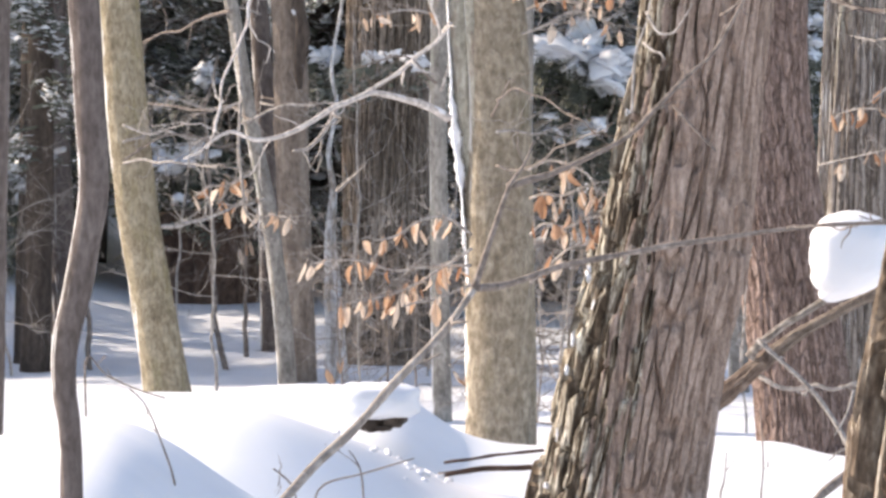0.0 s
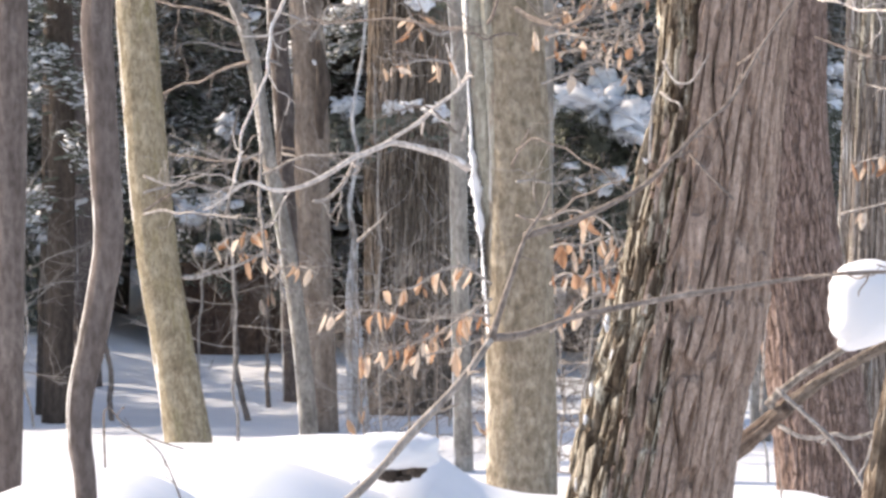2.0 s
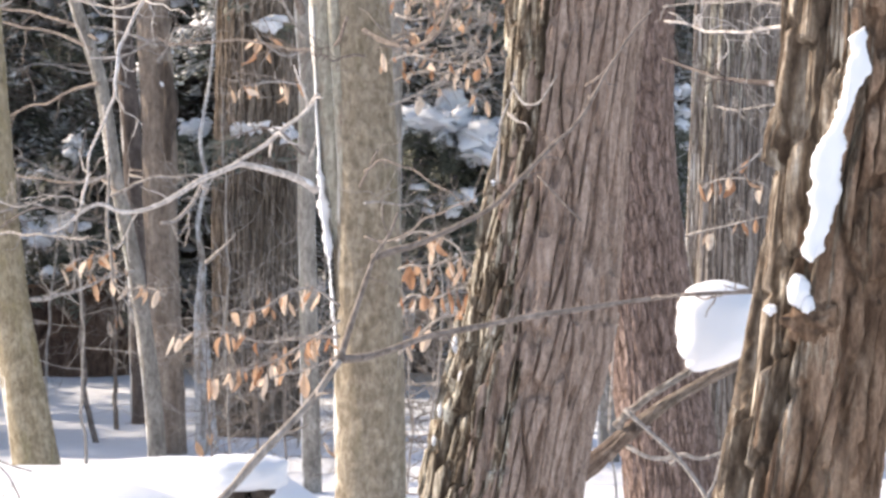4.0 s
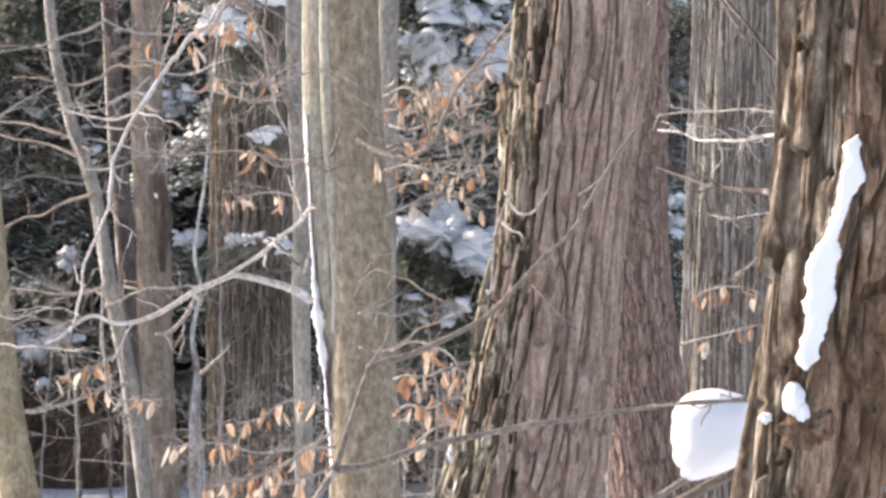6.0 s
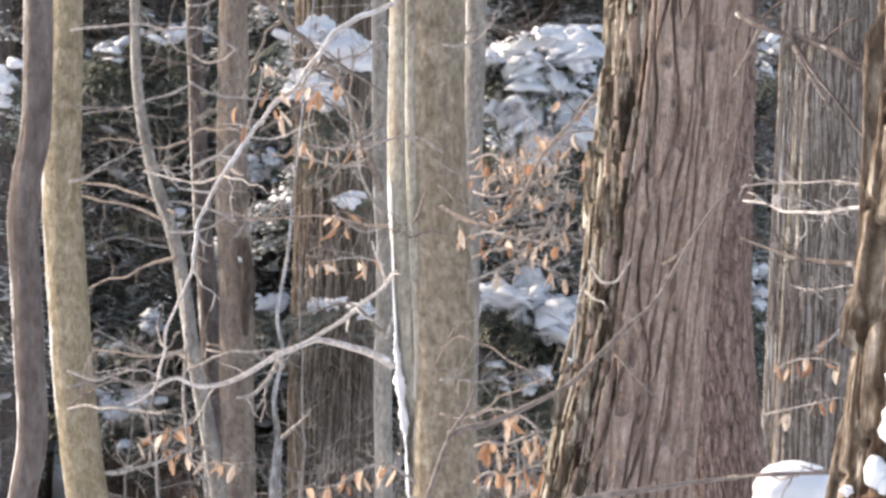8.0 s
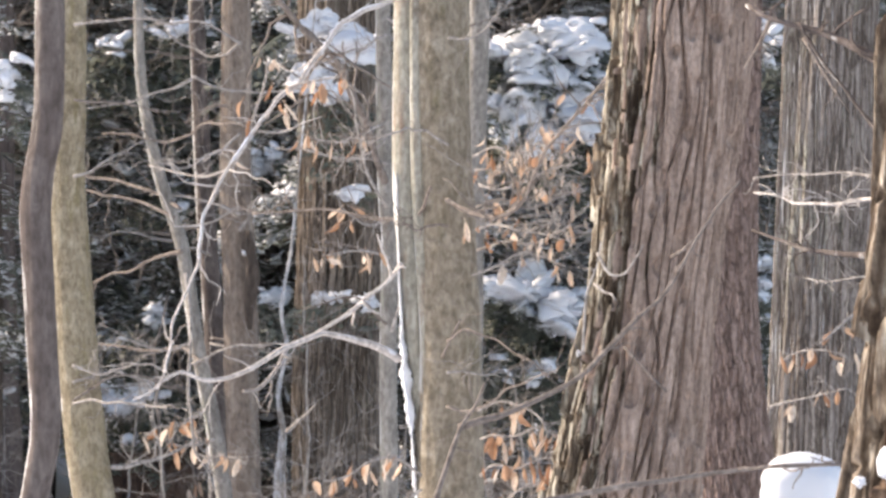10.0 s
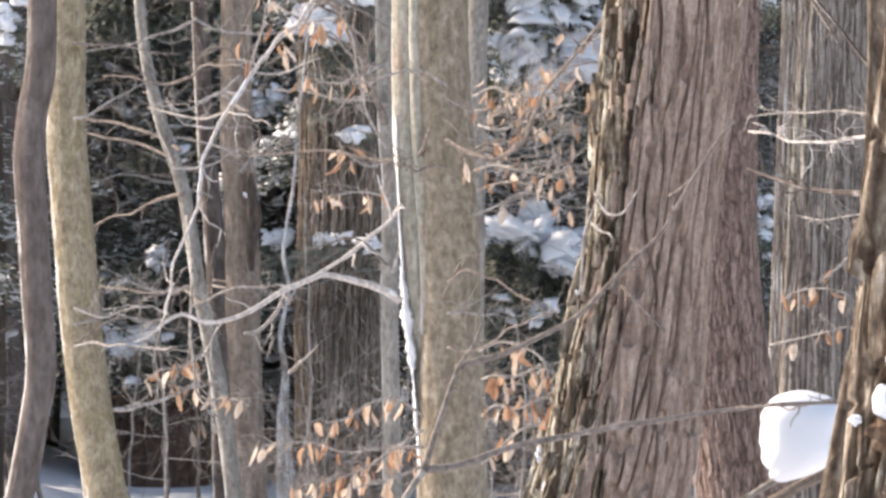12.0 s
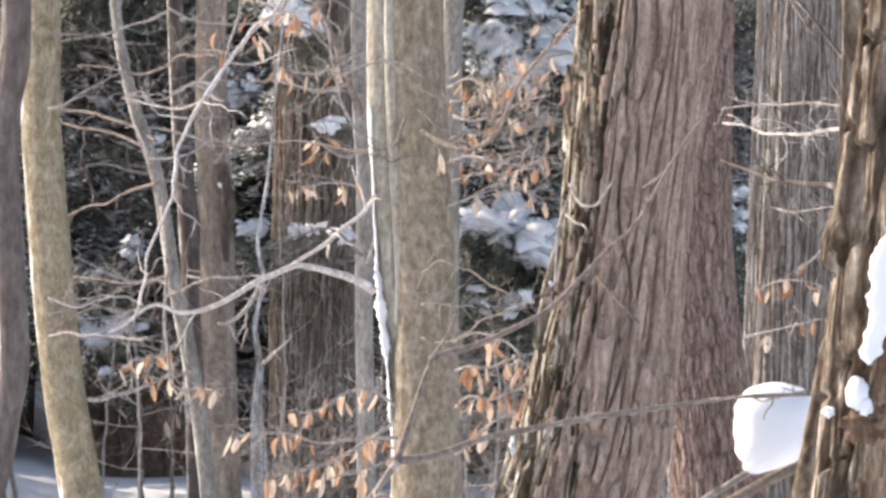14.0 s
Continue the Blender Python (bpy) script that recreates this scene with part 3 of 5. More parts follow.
def bough_shapes(seed, length, droop, count=7, broad=1.12):
    """One hemlock bough: a stem with flat sprays of needles."""
    rng = np.random.default_rng(seed)
    leaf, lines = Shape(), []
    n = 14
    t = np.linspace(0, 1, n)
    stem = np.stack([t * length, 0.10 * length * np.sin(t * 2 + seed), -droop * t ** 1.7 + 0.10 * np.sin(t * 2.2)], -1)
    leaf.add(*rings(stem, np.linspace(0.016, 0.003, n), 3, None, False))

    def blades(p, u, ln, count, w):
        side = np.array([-u[1], u[0], 0.0])
        for k in range(count):
            f = (k + rng.uniform(0, 1)) / count
            s = 1 if rng.random() < 0.5 else -1
            b = p + u * ln * f + np.array([0, 0, -0.16 * ln * f * f]) + rng.normal(0, 0.012, 3)
            way = u * 0.6 + side * s * rng.uniform(0.4, 1.0) + np.array([0, 0, rng.uniform(-0.5, 0.12)])
            way /= np.linalg.norm(way)
            across = np.cross(way, (0, 0, 1)) + rng.normal(0, 0.25, 3)
            across /= np.linalg.norm(across)
            l2, w2 = w * broad * rng.uniform(1.8, 3.6), w * broad * rng.uniform(0.35, 0.6)
            lines.append(np.append(b + way * l2 * 0.45, way * l2))
            leaf.add([b, b + way * l2 * 0.5 - across * w2 * 1.2, b + way * l2, b + way * l2 * 0.5 + across * w2 * 1.2], [(0, 1, 2, 3)])
    for k in range(2, n):
        for s in (-1, 1):
            reach = (1 - t[k]) * 0.42 * length + 0.12
            u = np.array([0.75, s * rng.uniform(0.6, 1.0), rng.uniform(-0.35, -0.02)])
            u /= np.linalg.norm(u)
            blades(stem[k], u, reach * rng.uniform(0.6, 1.1), count, 0.028)
    return leaf.mesh("bough", NEEDLES, False), stem, np.array(lines)


BOUGHS = [bough_shapes(40 + k, 1.0, 0.28 + 0.06 * (k % 3)) for k in range(6)]
DUST = [lines for _, _, lines in BOUGHS]
BOUGHS = [(leaf, stem) for leaf, stem, _ in BOUGHS]
FAR_BOUGHS = [bough_shapes(140 + k, 1.0, 0.28 + 0.06 * (k % 3), 4, 1.5)[0] for k in range(4)]
id_of = {leaf.name: k for k, (leaf, _) in enumerate(BOUGHS)}


PAD_U, PAD_V = 8, 5
pad_t, pad_p = np.meshgrid(np.arange(PAD_U) / PAD_U * 2 * np.pi, np.linspace(-1.4, 1.4, PAD_V))
PAD = np.stack([np.cos(pad_p) * np.cos(pad_t), np.cos(pad_p) * np.sin(pad_t), np.sin(pad_p)], -1).reshape(-1, 3)
PAD_FACES = [(j * PAD_U + i, j * PAD_U + (i + 1) % PAD_U, (j + 1) * PAD_U + (i + 1) % PAD_U, (j + 1) * PAD_U + i) for j in range(PAD_V - 1) for i in range(PAD_U)]
PAD_FACES += [tuple(range(PAD_U))[::-1], tuple(range((PAD_V - 1) * PAD_U, PAD_V * PAD_U))]


def slivers(at, way, rng):
    """Thin wedges of snow, one at each place, lying along its way."""
    n = len(at)
    long = np.linalg.norm(way, axis=1)[:, None]
    u = way / (long + 1e-9)
    side = np.cross(u, (0.0, 0.0, 1.0))
    side /= np.linalg.norm(side, axis=1)[:, None] + 1e-9
    up = np.cross(side, u)
    half = np.clip(long * rng.uniform(0.35, 0.8, (n, 1)), 0.012, 0.08)
    wide = rng.uniform(0.008, 0.022, (n, 1)) * (1 + 1.2 * (rng.random((n, 1)) < 0.12))
    high = wide * rng.uniform(0.45, 0.8, (n, 1))
    v = np.stack([at - u * half - up * high * 0.4, at + side * wide, at - side * wide + u * half * 0.6, at + up * high + u * half], 1).reshape(-1, 3)
    faces = np.array([(0, 1, 3), (1, 2, 3), (2, 0, 3), (1, 0, 2)])
    s = Shape()
    s.add(v, (faces[None] + 4 * np.arange(n)[:, None, None]).reshape(-1, 3).tolist())
    return s


def snow_pad(rng, size):
    """One puffy pad of snow, half-sizes in metres."""
    w = 1 + 1.3 * (fbm(PAD[:, 0] * 1.5 + rng.uniform(0, 50), PAD[:, 1] * 1.5, PAD[:, 2] * 1.5, 4, 2) - 0.5)
    p = PAD * w[:, None] * np.asarray(size)
    p[:, 2] = np.where(p[:, 2] < 0, p[:, 2] * 0.55, p[:, 2]) - 1.2 * (p[:, 0] ** 2 + p[:, 1] ** 2)
    return p @ np.array(Euler((rng.normal(0, 0.3), rng.normal(0, 0.35), rng.uniform(0, 6.28))).to_matrix()).T


cl_t, cl_p = np.meshgrid(np.arange(18) / 18 * 2 * np.pi, np.linspace(-1.45, 1.45, 11))
CLUMP = np.stack([np.cos(cl_p) * np.cos(cl_t), np.cos(cl_p) * np.sin(cl_t), np.sin(cl_p)], -1).reshape(-1, 3)
CLUMP_FACES = [(j * 18 + i, j * 18 + (i + 1) % 18, (j + 1) * 18 + (i + 1) % 18, (j + 1) * 18 + i) for j in range(10) for i in range(18)]
CLUMP_FACES += [tuple(range(18))[::-1], tuple(range(10 * 18, 11 * 18))]


def clump(rng, size):
    """A broad ragged clump of snow draped over a bough, half-sizes in metres."""
    o = rng.uniform(0, 50)
    w = 1 + 1.5 * (fbm(CLUMP[:, 0] * 1.6 + o, CLUMP[:, 1] * 1.6, CLUMP[:, 2] * 1.2, 4, 4) - 0.5)
    p = CLUMP * w[:, None] * np.asarray(size)
    p[:, 2] += 1.1 * size[2] * (fbm(CLUMP[:, 0] * 3.5 + o, CLUMP[:, 1] * 3.5, 0.2, 8, 2) - 0.5)
    p[:, 2] = np.where(p[:, 2] < 0, p[:, 2] * 0.7, p[:, 2]) - 1.6 * (p[:, 0] ** 2 + p[:, 1] ** 2)
    return p @ np.array(Euler((rng.normal(0, 0.3), rng.normal(0, 0.5), rng.uniform(0, 6.28))).to_matrix()).T


def hemlock(x, y, height, reach, seed, low=0.4, gap=0.17, snowy=0.7, label="snow-laden dark green hemlock behind the bare trees", bare=0, heavy=(), ahead=1.6, dusted=0.8, tips=1.0, far=False):
    rng = np.random.default_rng(seed)
    g = float(ground_height(x, y))
    root = tagged(new("hemlock_tree"), label, "conifer", "hemlocks behind the bare trees")
    root.location = (x, y, g - 0.1)
    s = Shape()
    zs = np.linspace(0, height, 24)
    s.add(*rings(np.stack([0.04 * np.sin(zs), 0.04 * np.cos(zs * 0.8), zs], -1), 0.085 * (1 - zs / height * 0.93), 12, furrows(12, 0.012, 0.4, seed)))
    part("trunk", s.mesh("trunk", BARK_DARK), root)
    load = Shape()
    dust = []
    z = low
    while z < height - 0.2:
        f = 1 - z / height
        for k in range(3 if z < 4.6 else 2):
            a = rng.uniform(0, 6.283)
            size = reach * (0.25 + 0.75 * f) * rng.uniform(0.7, 1.15) * (1 if z < 4.6 else 1.25)
            leaf, stem = BOUGHS[rng.integers(len(BOUGHS))]
            m = Matrix.LocRotScale((0, 0, z + rng.uniform(-0.1, 0.1)), Euler((rng.uniform(-0.25, 0.25), rng.uniform(-0.15, 0.3), a)), (size, size, size * rng.uniform(0.8, 1.1)))
            plain = far or z > 4.6
            part("bough", FAR_BOUGHS[int(rng.integers(4))] if plain else leaf, root, "", m)
            if rng.random() < snowy and z < 4.6 and abs(x) < 4.6 and (not far or rng.random() < 0.5):
                mm = np.array(m)
                thick = rng.uniform(0.5, 1.2)
                for _ in range(int(rng.integers(4, 11))):
                    i = int(rng.integers(3, 14))
                    off = np.array([rng.uniform(-0.04, 0.08), rng.normal(0, 0.16) * (1.15 - i / 14), 0.02])
                    at = mm[:3, :3] @ (stem[i] + off) + mm[:3, 3]
                    load.add(snow_pad(rng, (thick * rng.uniform(0.025, 0.075), thick * rng.uniform(0.025, 0.065), thick * rng.uniform(0.012, 0.028))) + at, PAD_FACES)
            if z < 4.6 and abs(x) < 4.6:
                mm = np.array(m)
                kept = DUST[id_of[leaf.name]]
                kept = kept[rng.random(len(kept)) < (0.2 if far else dusted)]
                at = kept[:, :3] @ mm[:3, :3].T + mm[:3, 3]
                way = kept[:, 3:] @ mm[:3, :3].T
                dust.append((at, way))
        z += gap * rng.uniform(0.8, 1.3) * (1 if z < 4.6 else 6.0)
    for k in range(bare):
        a, size = rng.uniform(-2.9, -0.25), rng.uniform(1.0, 1.9)
        m = Matrix.LocRotScale((0, 0, rng.uniform(0.8, 4.6)), Euler((rng.uniform(-0.5, 0.5), rng.uniform(-0.25, 0.4), a)), (size, size, size))
        part("dead_branch", DEAD[int(rng.integers(len(DEAD)))], root, "", m)
    for b, r, w, h in heavy:
        for _ in range(int(2 + w * h / 250)):        # broad pads, drooping and run together
            u, v = rng.normal(0, 0.27, 2)
            lean = (hash01(int(b), int(r), 3, 9) - 0.5) * 1.1
            at = spot(b + u * w, r + v * h + lean * u * h, y - ahead + rng.uniform(-0.3, 0.3)) - np.array(root.location)
            size = np.array((rng.uniform(0.07, 0.20), rng.uniform(0.07, 0.14), rng.uniform(0.035, 0.085))) * min(1.0, w / 95) * rng.uniform(0.5, 1.0) * (1.35 - 0.9 * min(1, math.hypot(u, v)))
            load.add(clump(rng, size) + at, CLUMP_FACES)
        for _ in range(int(3 + w * h / 420)):        # crumbs round them
            u, v = rng.normal(0, 0.42, 2)
            at = spot(b + u * w, r + v * h, y - ahead - 0.1 + rng.uniform(-0.3, 0.3)) - np.array(root.location)
            load.add(snow_pad(rng, rng.uniform(0.018, 0.05) * np.array((1.5, 1.0, 0.6))) + at, PAD_FACES)
        for _ in range(int((3 + w * h / 800) * tips)):        # dark tips of the bough showing through
            at = spot(b + rng.normal(0, 0.33) * w, r + rng.normal(0.12, 0.33) * h, y - ahead - 0.12) - np.array(root.location)
            size = rng.uniform(0.16, 0.42)
            part("bough", BOUGHS[int(rng.integers(len(BOUGHS)))][0], root, "", Matrix.LocRotScale(at, Euler((rng.uniform(-0.5, 0.5), rng.uniform(-0.2, 0.8), rng.uniform(0, 6.28))), (size, size, size)))
        for _ in range(int(4 * tips)):
            at = spot(b + rng.normal(0, 0.3) * w, r + rng.uniform(0.1, 0.7) * h, y - ahead + 0.4) - np.array(root.location)
            size = rng.uniform(0.5, 0.9)
            part("bough", BOUGHS[int(rng.integers(len(BOUGHS)))][0], root, "", Matrix.LocRotScale(at, Euler((rng.uniform(-0.3, 0.3), rng.uniform(-0.1, 0.4), rng.uniform(-2.6, -0.5))), (size, size, size)))
    if dust:
        tagged(part("snow_dust", slivers(np.vstack([a for a, _ in dust]), np.vstack([w for _, w in dust]), rng).mesh("snow_dust", SNOW), root, "thin lines of snow along the needles"), kind="stuff")
    if load.n:
        tagged(part("snow_load", load.mesh("snow_load", SNOW), root, "white clumps of snow clinging to the boughs"), kind="stuff")
    return root


rng0 = np.random.default_rng(77)
for row, (d0, count, spread, low) in enumerate([(32.0, 7, 2.7, 1.15), (36.0, 9, 4.4, 0.9), (41.5, 10, 6.2, 0.5)]):
    for k in range(count):
        x = -spread + 2 * spread * (k + rng0.uniform(0.25, 0.75)) / count
        hemlock(x, d0 + rng0.uniform(-1.0, 1.0), rng0.uniform(9, 13), rng0.uniform(1.3, 1.9), 300 + row * 40 + k, low + rng0.uniform(0, 0.3), 0.15 if row == 0 else 0.24, 0.45, bare=52 if row == 0 else 6, far=row > 0)
hemlock(*spot(700, 300, 28.8)[:2], 9.0, 1.0, 460, 2.1, 0.17, 0.15, "hemlock whose boughs hang before a broad trunk", 0, [
    (705, -350, 76, 44), (640, -285, 66, 44), (690, -260, 40, 20), (655, -388, 60, 34), (715, -85, 44, 18), (675, 100, 30, 10), (745, 112, 26, 24)], ahead=2.5, tips=0.3)
hemlock(*spot(1070, 0, 31.5)[:2], 11.0, 1.5, 470, 0.5, 0.16, 0.9, "hemlock bowed under heavy pads of fresh snow", 6, [
    (1000, -330, 110, 50), (1060, -300, 140, 60), (1110, -240, 120, 70), (1010, -250, 90, 50), (1080, -195, 140, 60), (990, -195, 60, 40), (1100, -360, 120, 50),
    (1010, 88, 110, 42), (1060, 108, 120, 50), (1085, 152, 70, 42), (1440, -340, 50, 70), (1436, 80, 36, 90), (1040, 228, 60, 18), (985, 230, 30, 30)])
hemlock(*spot(560, 0, 32.5)[:2], 11.0, 1.5, 480, 0.6, 0.16, 0.9, "hemlock hung with clumps of fresh snow", 8, [
    (440, -375, 50, 26), (555, -140, 60, 40), (395, -366, 60, 22), (300, -345, 44, 40), (345, -295, 26, 18), (420, -60, 40, 18), (587, 93, 56, 26)])
hemlock(*spot(130, 0, 32.5)[:2], 11.0, 1.5, 490, 0.6, 0.16, 0.9, "hemlock hung with scattered clumps of snow", 8, [
    (95, -300, 40, 80), (324, 272, 80, 34), (291, 183, 40, 26), (371, 136, 36, 44), (329, 357, 30, 14), (50, 240, 40, 22), (78, 265, 40, 16), (42, 350, 40, 22), (20, 300, 30, 40)])
hemlock(*spot(62, 0, 26.3)[:2], 8.5, 0.7, 495, 1.25, 0.16, 0.05, "slim hemlock beside a dark trunk, its boughs flecked with snow", 0, [
    (98, -285, 36, 70), (30, -335, 30, 40)], ahead=0.5, dusted=0.35, tips=0.6)
# unseen hemlocks added out of view, beside the clearing, to cast its shade
for k, (x, y, h) in enumerate([(-5.7, 25.6, 4.2), (-5.3, 30.7, 5.0), (-5.0, 28.0, 6.2), (-5.4, 33.2, 7.6), (-5.2, 36.0, 8.6), (-7.2, 29.2, 7.9), (-7.6, 33.8, 9.0), (-8.0, 37.9, 9.8)]):
    hemlock(x, y, h, 1.8, 520 + k, 0.2, 0.13, 0.6, "low hemlock added out of view to shade the clearing", far=True)


def far_woods():
    """The wood beyond, too far off to shift."""
    m, n, l, b = material("far_woods", 1.0)
    a = noise_tex(n, l, 1.6, (1, 1, 0.6), 8.0, 2.0, 0.75)
    l.new(ramp(n, l, a, [(0.35, (0.16, 0.16, 0.155)), (0.55, (0.24, 0.245, 0.235)), (0.66, (0.38, 0.38, 0.38)), (0.76, (0.6, 0.62, 0.66))]), b.inputs["Base Color"])
    s = Shape()
    ang = np.linspace(radians(-40), radians(40), 60)
    zs = np.linspace(-2, 16, 24)
    aa, zz = np.meshgrid(ang, zs, indexing="ij")
    r = 72 + 3 * fbm(aa * 20, zz * 0.4, 0.5, 9, 3)
    i, j = np.meshgrid(np.arange(59), np.arange(23), indexing="ij")
    k = i * 24 + j
    s.add(np.stack([r * np.sin(aa), r * np.cos(aa), zz], -1).reshape(-1, 3), np.stack([k, k + 24, k + 25, k + 1], -1).reshape(-1, 4).tolist())
    tagged(new("backdrop", s.mesh("backdrop", m)), "dark evergreen wood far behind, flecked with snow", "far woods", kind="structure")


far_woods()

# ---- branches, twigs and leaves ----
def crooked(points, d0, d1, wobble, seed, step=0.03):
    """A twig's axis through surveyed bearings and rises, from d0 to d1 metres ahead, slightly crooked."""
    n = len(points)
    p = np.array([spot(b, r, d0 + (d1 - d0) * k / (n - 1)) for k, (b, r) in enumerate(points)])
    c = glide(p, step)
    s = np.arange(len(c)) * step
    for axis in range(3):
        c[:, axis] += wobble * (fbm(s * 5 + 3.3 * axis, seed, 0.4, 6, 2) - 0.5) * 2 * np.minimum(1, s * 8)
    return c


def side_twigs(s, c, r, rng, count, length, thick, droop=0.0):
    """Fine twigs that leave an axis c."""
    for _ in range(count):
        i = int(rng.integers(max(1, len(c) // 8), len(c) - 1))
        way = c[min(i + 1, len(c) - 1)] - c[i - 1]
        way = way / (np.linalg.norm(way) + 1e-9)
        u = way * rng.uniform(0.3, 1.0) + rng.normal(0, 0.55, 3) + np.array([0, 0, 0.12 - droop])
        q, pts = c[i].copy(), [c[i].copy()]
        ln = length * rng.uniform(0.35, 1.2)
        for _ in range(6):
            u = u / np.linalg.norm(u) + rng.normal(0, 0.33, 3)
            u /= np.linalg.norm(u)
            q = q + u * ln / 6
            pts.append(q.copy())
        s.add(*rings(pts, np.linspace(thick, thick * 0.35, 7), 4))
        if rng.random() < 0.6:
            k = int(rng.integers(2, 6))
            v = (pts[k] - pts[k - 1]) / (ln / 6) + rng.normal(0, 0.5, 3)
            e = [pts[k] + v * ln * 0.12 * j + rng.normal(0, 0.004, 3) for j in range(4)]
            e[0] = pts[k]
            s.add(*rings(e, np.linspace(thick * 0.7, thick * 0.3, 4), 4))


def branch(parent, points, d0, d1, w0, w1, mat=TWIG, twigs=6, length=0.25, seed=1, wobble=0.012, name="branch", label="", droop=0.0):
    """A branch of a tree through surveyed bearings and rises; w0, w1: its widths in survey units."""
    c = crooked(points, d0, d1, wobble, seed * 3.1)
    rng = np.random.default_rng(seed)
    r = np.linspace(w0 / 2 / GRAIN * d0, w1 / 2 / GRAIN * d1, len(c)) * (0.85 + 0.35 * vnoise(np.arange(len(c)) * 0.4, seed, 0, 2))
    s = Shape()
    s.add(*rings(c, r, 8))
    side_twigs(s, c, r, rng, twigs, length, max(0.0016, r[-1] * 0.75), droop)
    me = s.mesh(name, mat)
    ob = new(name, me)
    ob.parent = parent
    ob.matrix_parent_inverse = Matrix.Translation(-parent.location)
    return tagged(ob, label), c


def leaf_mesh(k):
    """A dry beech leaf, folded along its rib and curled."""
    rng = np.random.default_rng(900 + k)
    n, w = 9, 5
    fold, curl, twist = rng.uniform(0.4, 1.3), rng.uniform(-1.8, 1.8), rng.uniform(-1.1, 1.1)
    length, width = rng.uniform(0.060, 0.088), rng.uniform(0.028, 0.042)
    pts, faces = [], []
    for i in range(n):
        t = i / (n - 1)
        half = width / 2 * (math.sin(math.pi * min(1, t * 0.93 + 0.04)) ** 0.75) * (1 + 0.10 * (i % 2))
        for j in range(w):
            f = -1 + 2 * j / (w - 1)
            x, y = half * f * math.cos(fold * abs(f)), half * abs(f) * math.sin(fold * abs(f))
            a = twist * t
            pts.append((x * math.cos(a) - y * math.sin(a), x * math.sin(a) + y * math.cos(a) + 0.02 * curl * t * t, -length * t - 0.012))
    for i in range(n - 1):
        for j in range(w - 1):
            a = i * w + j
            faces.append((a, a + 1, a + w + 1, a + w))
    s = Shape()
    s.add(pts, faces)
    s.add(*rings([(0, 0, 0.012), (0, 0.001, 0), (0, 0, -0.014)], [0.0012, 0.001, 0.001], 4))
    me = s.mesh("leaf", LEAF)
    return me


LEAVES = [leaf_mesh(k) for k in range(9)]


def hang_leaves(twig, c, count, seed, low=0.25, spread=0.02, lean=0.5, size=1.0):
    rng = np.random.default_rng(seed)
    for k in range(count):
        i = int(len(c) * (low + (0.99 - low) * min(1, max(0, (k + rng.normal(0.5, 2.2)) / count))))
        p = c[min(i, len(c) - 1)]
        m = Matrix.LocRotScale(p + rng.normal(0, spread, 3) * np.array([1, 1, 0.4]), Euler((rng.normal(0, lean), rng.normal(0, lean), rng.uniform(0, 6.28))), [size * rng.uniform(0.6, 1.18)] * 3)
        ob = new("leaf", LEAVES[int(rng.integers(len(LEAVES)))])
        ob.parent = twig
        ob.matrix_parent_inverse = Matrix.Identity(4)
        ob.matrix_basis = m


# the tan beech's long limbs
b1, c1 = branch(beech, [(796, 210), (754, 186), (716, 176), (668, 164), (644, 169), (596, 193), (547, 220), (495, 241), (451, 246), (413, 234), (398, 235), (376, 250), (352, 270), (326, 282)], 20.4, 19.6, 13, 4, TWIG_SUNNY, 6, 0.24, 1)
def snow_line(parent, c, a, b, r0, r1):
    """A thin line of snow along the top of a limb's axis c, from share a to share b of it."""
    c = c[int(len(c) * a):int(len(c) * b)]
    k = np.arange(len(c))
    r = np.linspace(r0, r1, len(c)) * np.clip(2.6 * vnoise(k * 0.23, r0 * 900, 0.3, 12) - 0.5, 0.05, 1.3)
    s = Shape()
    s.add(*rings(c + np.array([-0.003, -0.002, 0.006]), r, 8))
    ob = new("snow", s.mesh("snow", SNOW))
    ob.parent = parent
    ob.matrix_parent_inverse = Matrix.Translation(-beech.location)
    tagged(ob, "thin white line of snow on the limb")


snow_line(beech, c1, 0.02, 0.42, 0.0125, 0.006)
branch(beech, [(640, 171), (672, 150), (705, 128), (738, 100), (772, 74), (800, 40)], 20.2, 20.3, 7, 7, TWIG_SUNNY, 4, 0.2, 2)
branch(beech, [(594, 195), (581, 222), (567, 241), (543, 265), (521, 266)], 20.2, 20.0, 8, 5, TWIG, 3, 0.18, 3)
b2, c2 = branch(beech, [(800, -440), (771, -422), (731, -407), (686, -372), (641, -322), (596, -272), (551, -222), (515, -155), (474, -94), (452, -60), (444, -15), (427, 50), (415, 105), (402, 165), (394, 205), (388, 235)], 20.4, 19.5, 9, 4.5, TWIG_SUNNY, 14, 0.28, 4, 0.045)
branch(beech, [(505, -140), (480, -120), (440, -115), (395, -120), (352, -130)], 19.9, 20.4, 5, 3, TWIG, 8, 0.25, 5)
branch(slim, [(776, -90), (752, -160), (731, -222), (706, -272), (681, -322), (631, -367), (591, -412), (560, -450)], 22.5, 21.6, 13, 9, TWIG_DARK, 22, 0.4, 6)
branch(bent, [(420, 60), (427, 150), (426, 241), (429, 308), (437, 371), (458, 405), (470, 440)], 23.8, 23.2, 7, 4, TWIG, 10, 0.25, 7, droop=0.3)
branch(bent, [(410, -55), (360, -85), (300, -104), (240, -112), (190, -118)], 23.9, 24.8, 7, 4, TWIG_DARK, 8, 0.28, 8)
branch(bent, [(400, -40), (340, -66), (280, -80), (225, -86), (150, -80)], 23.9, 24.5, 6, 3, TWIG_DARK, 8, 0.28, 9)
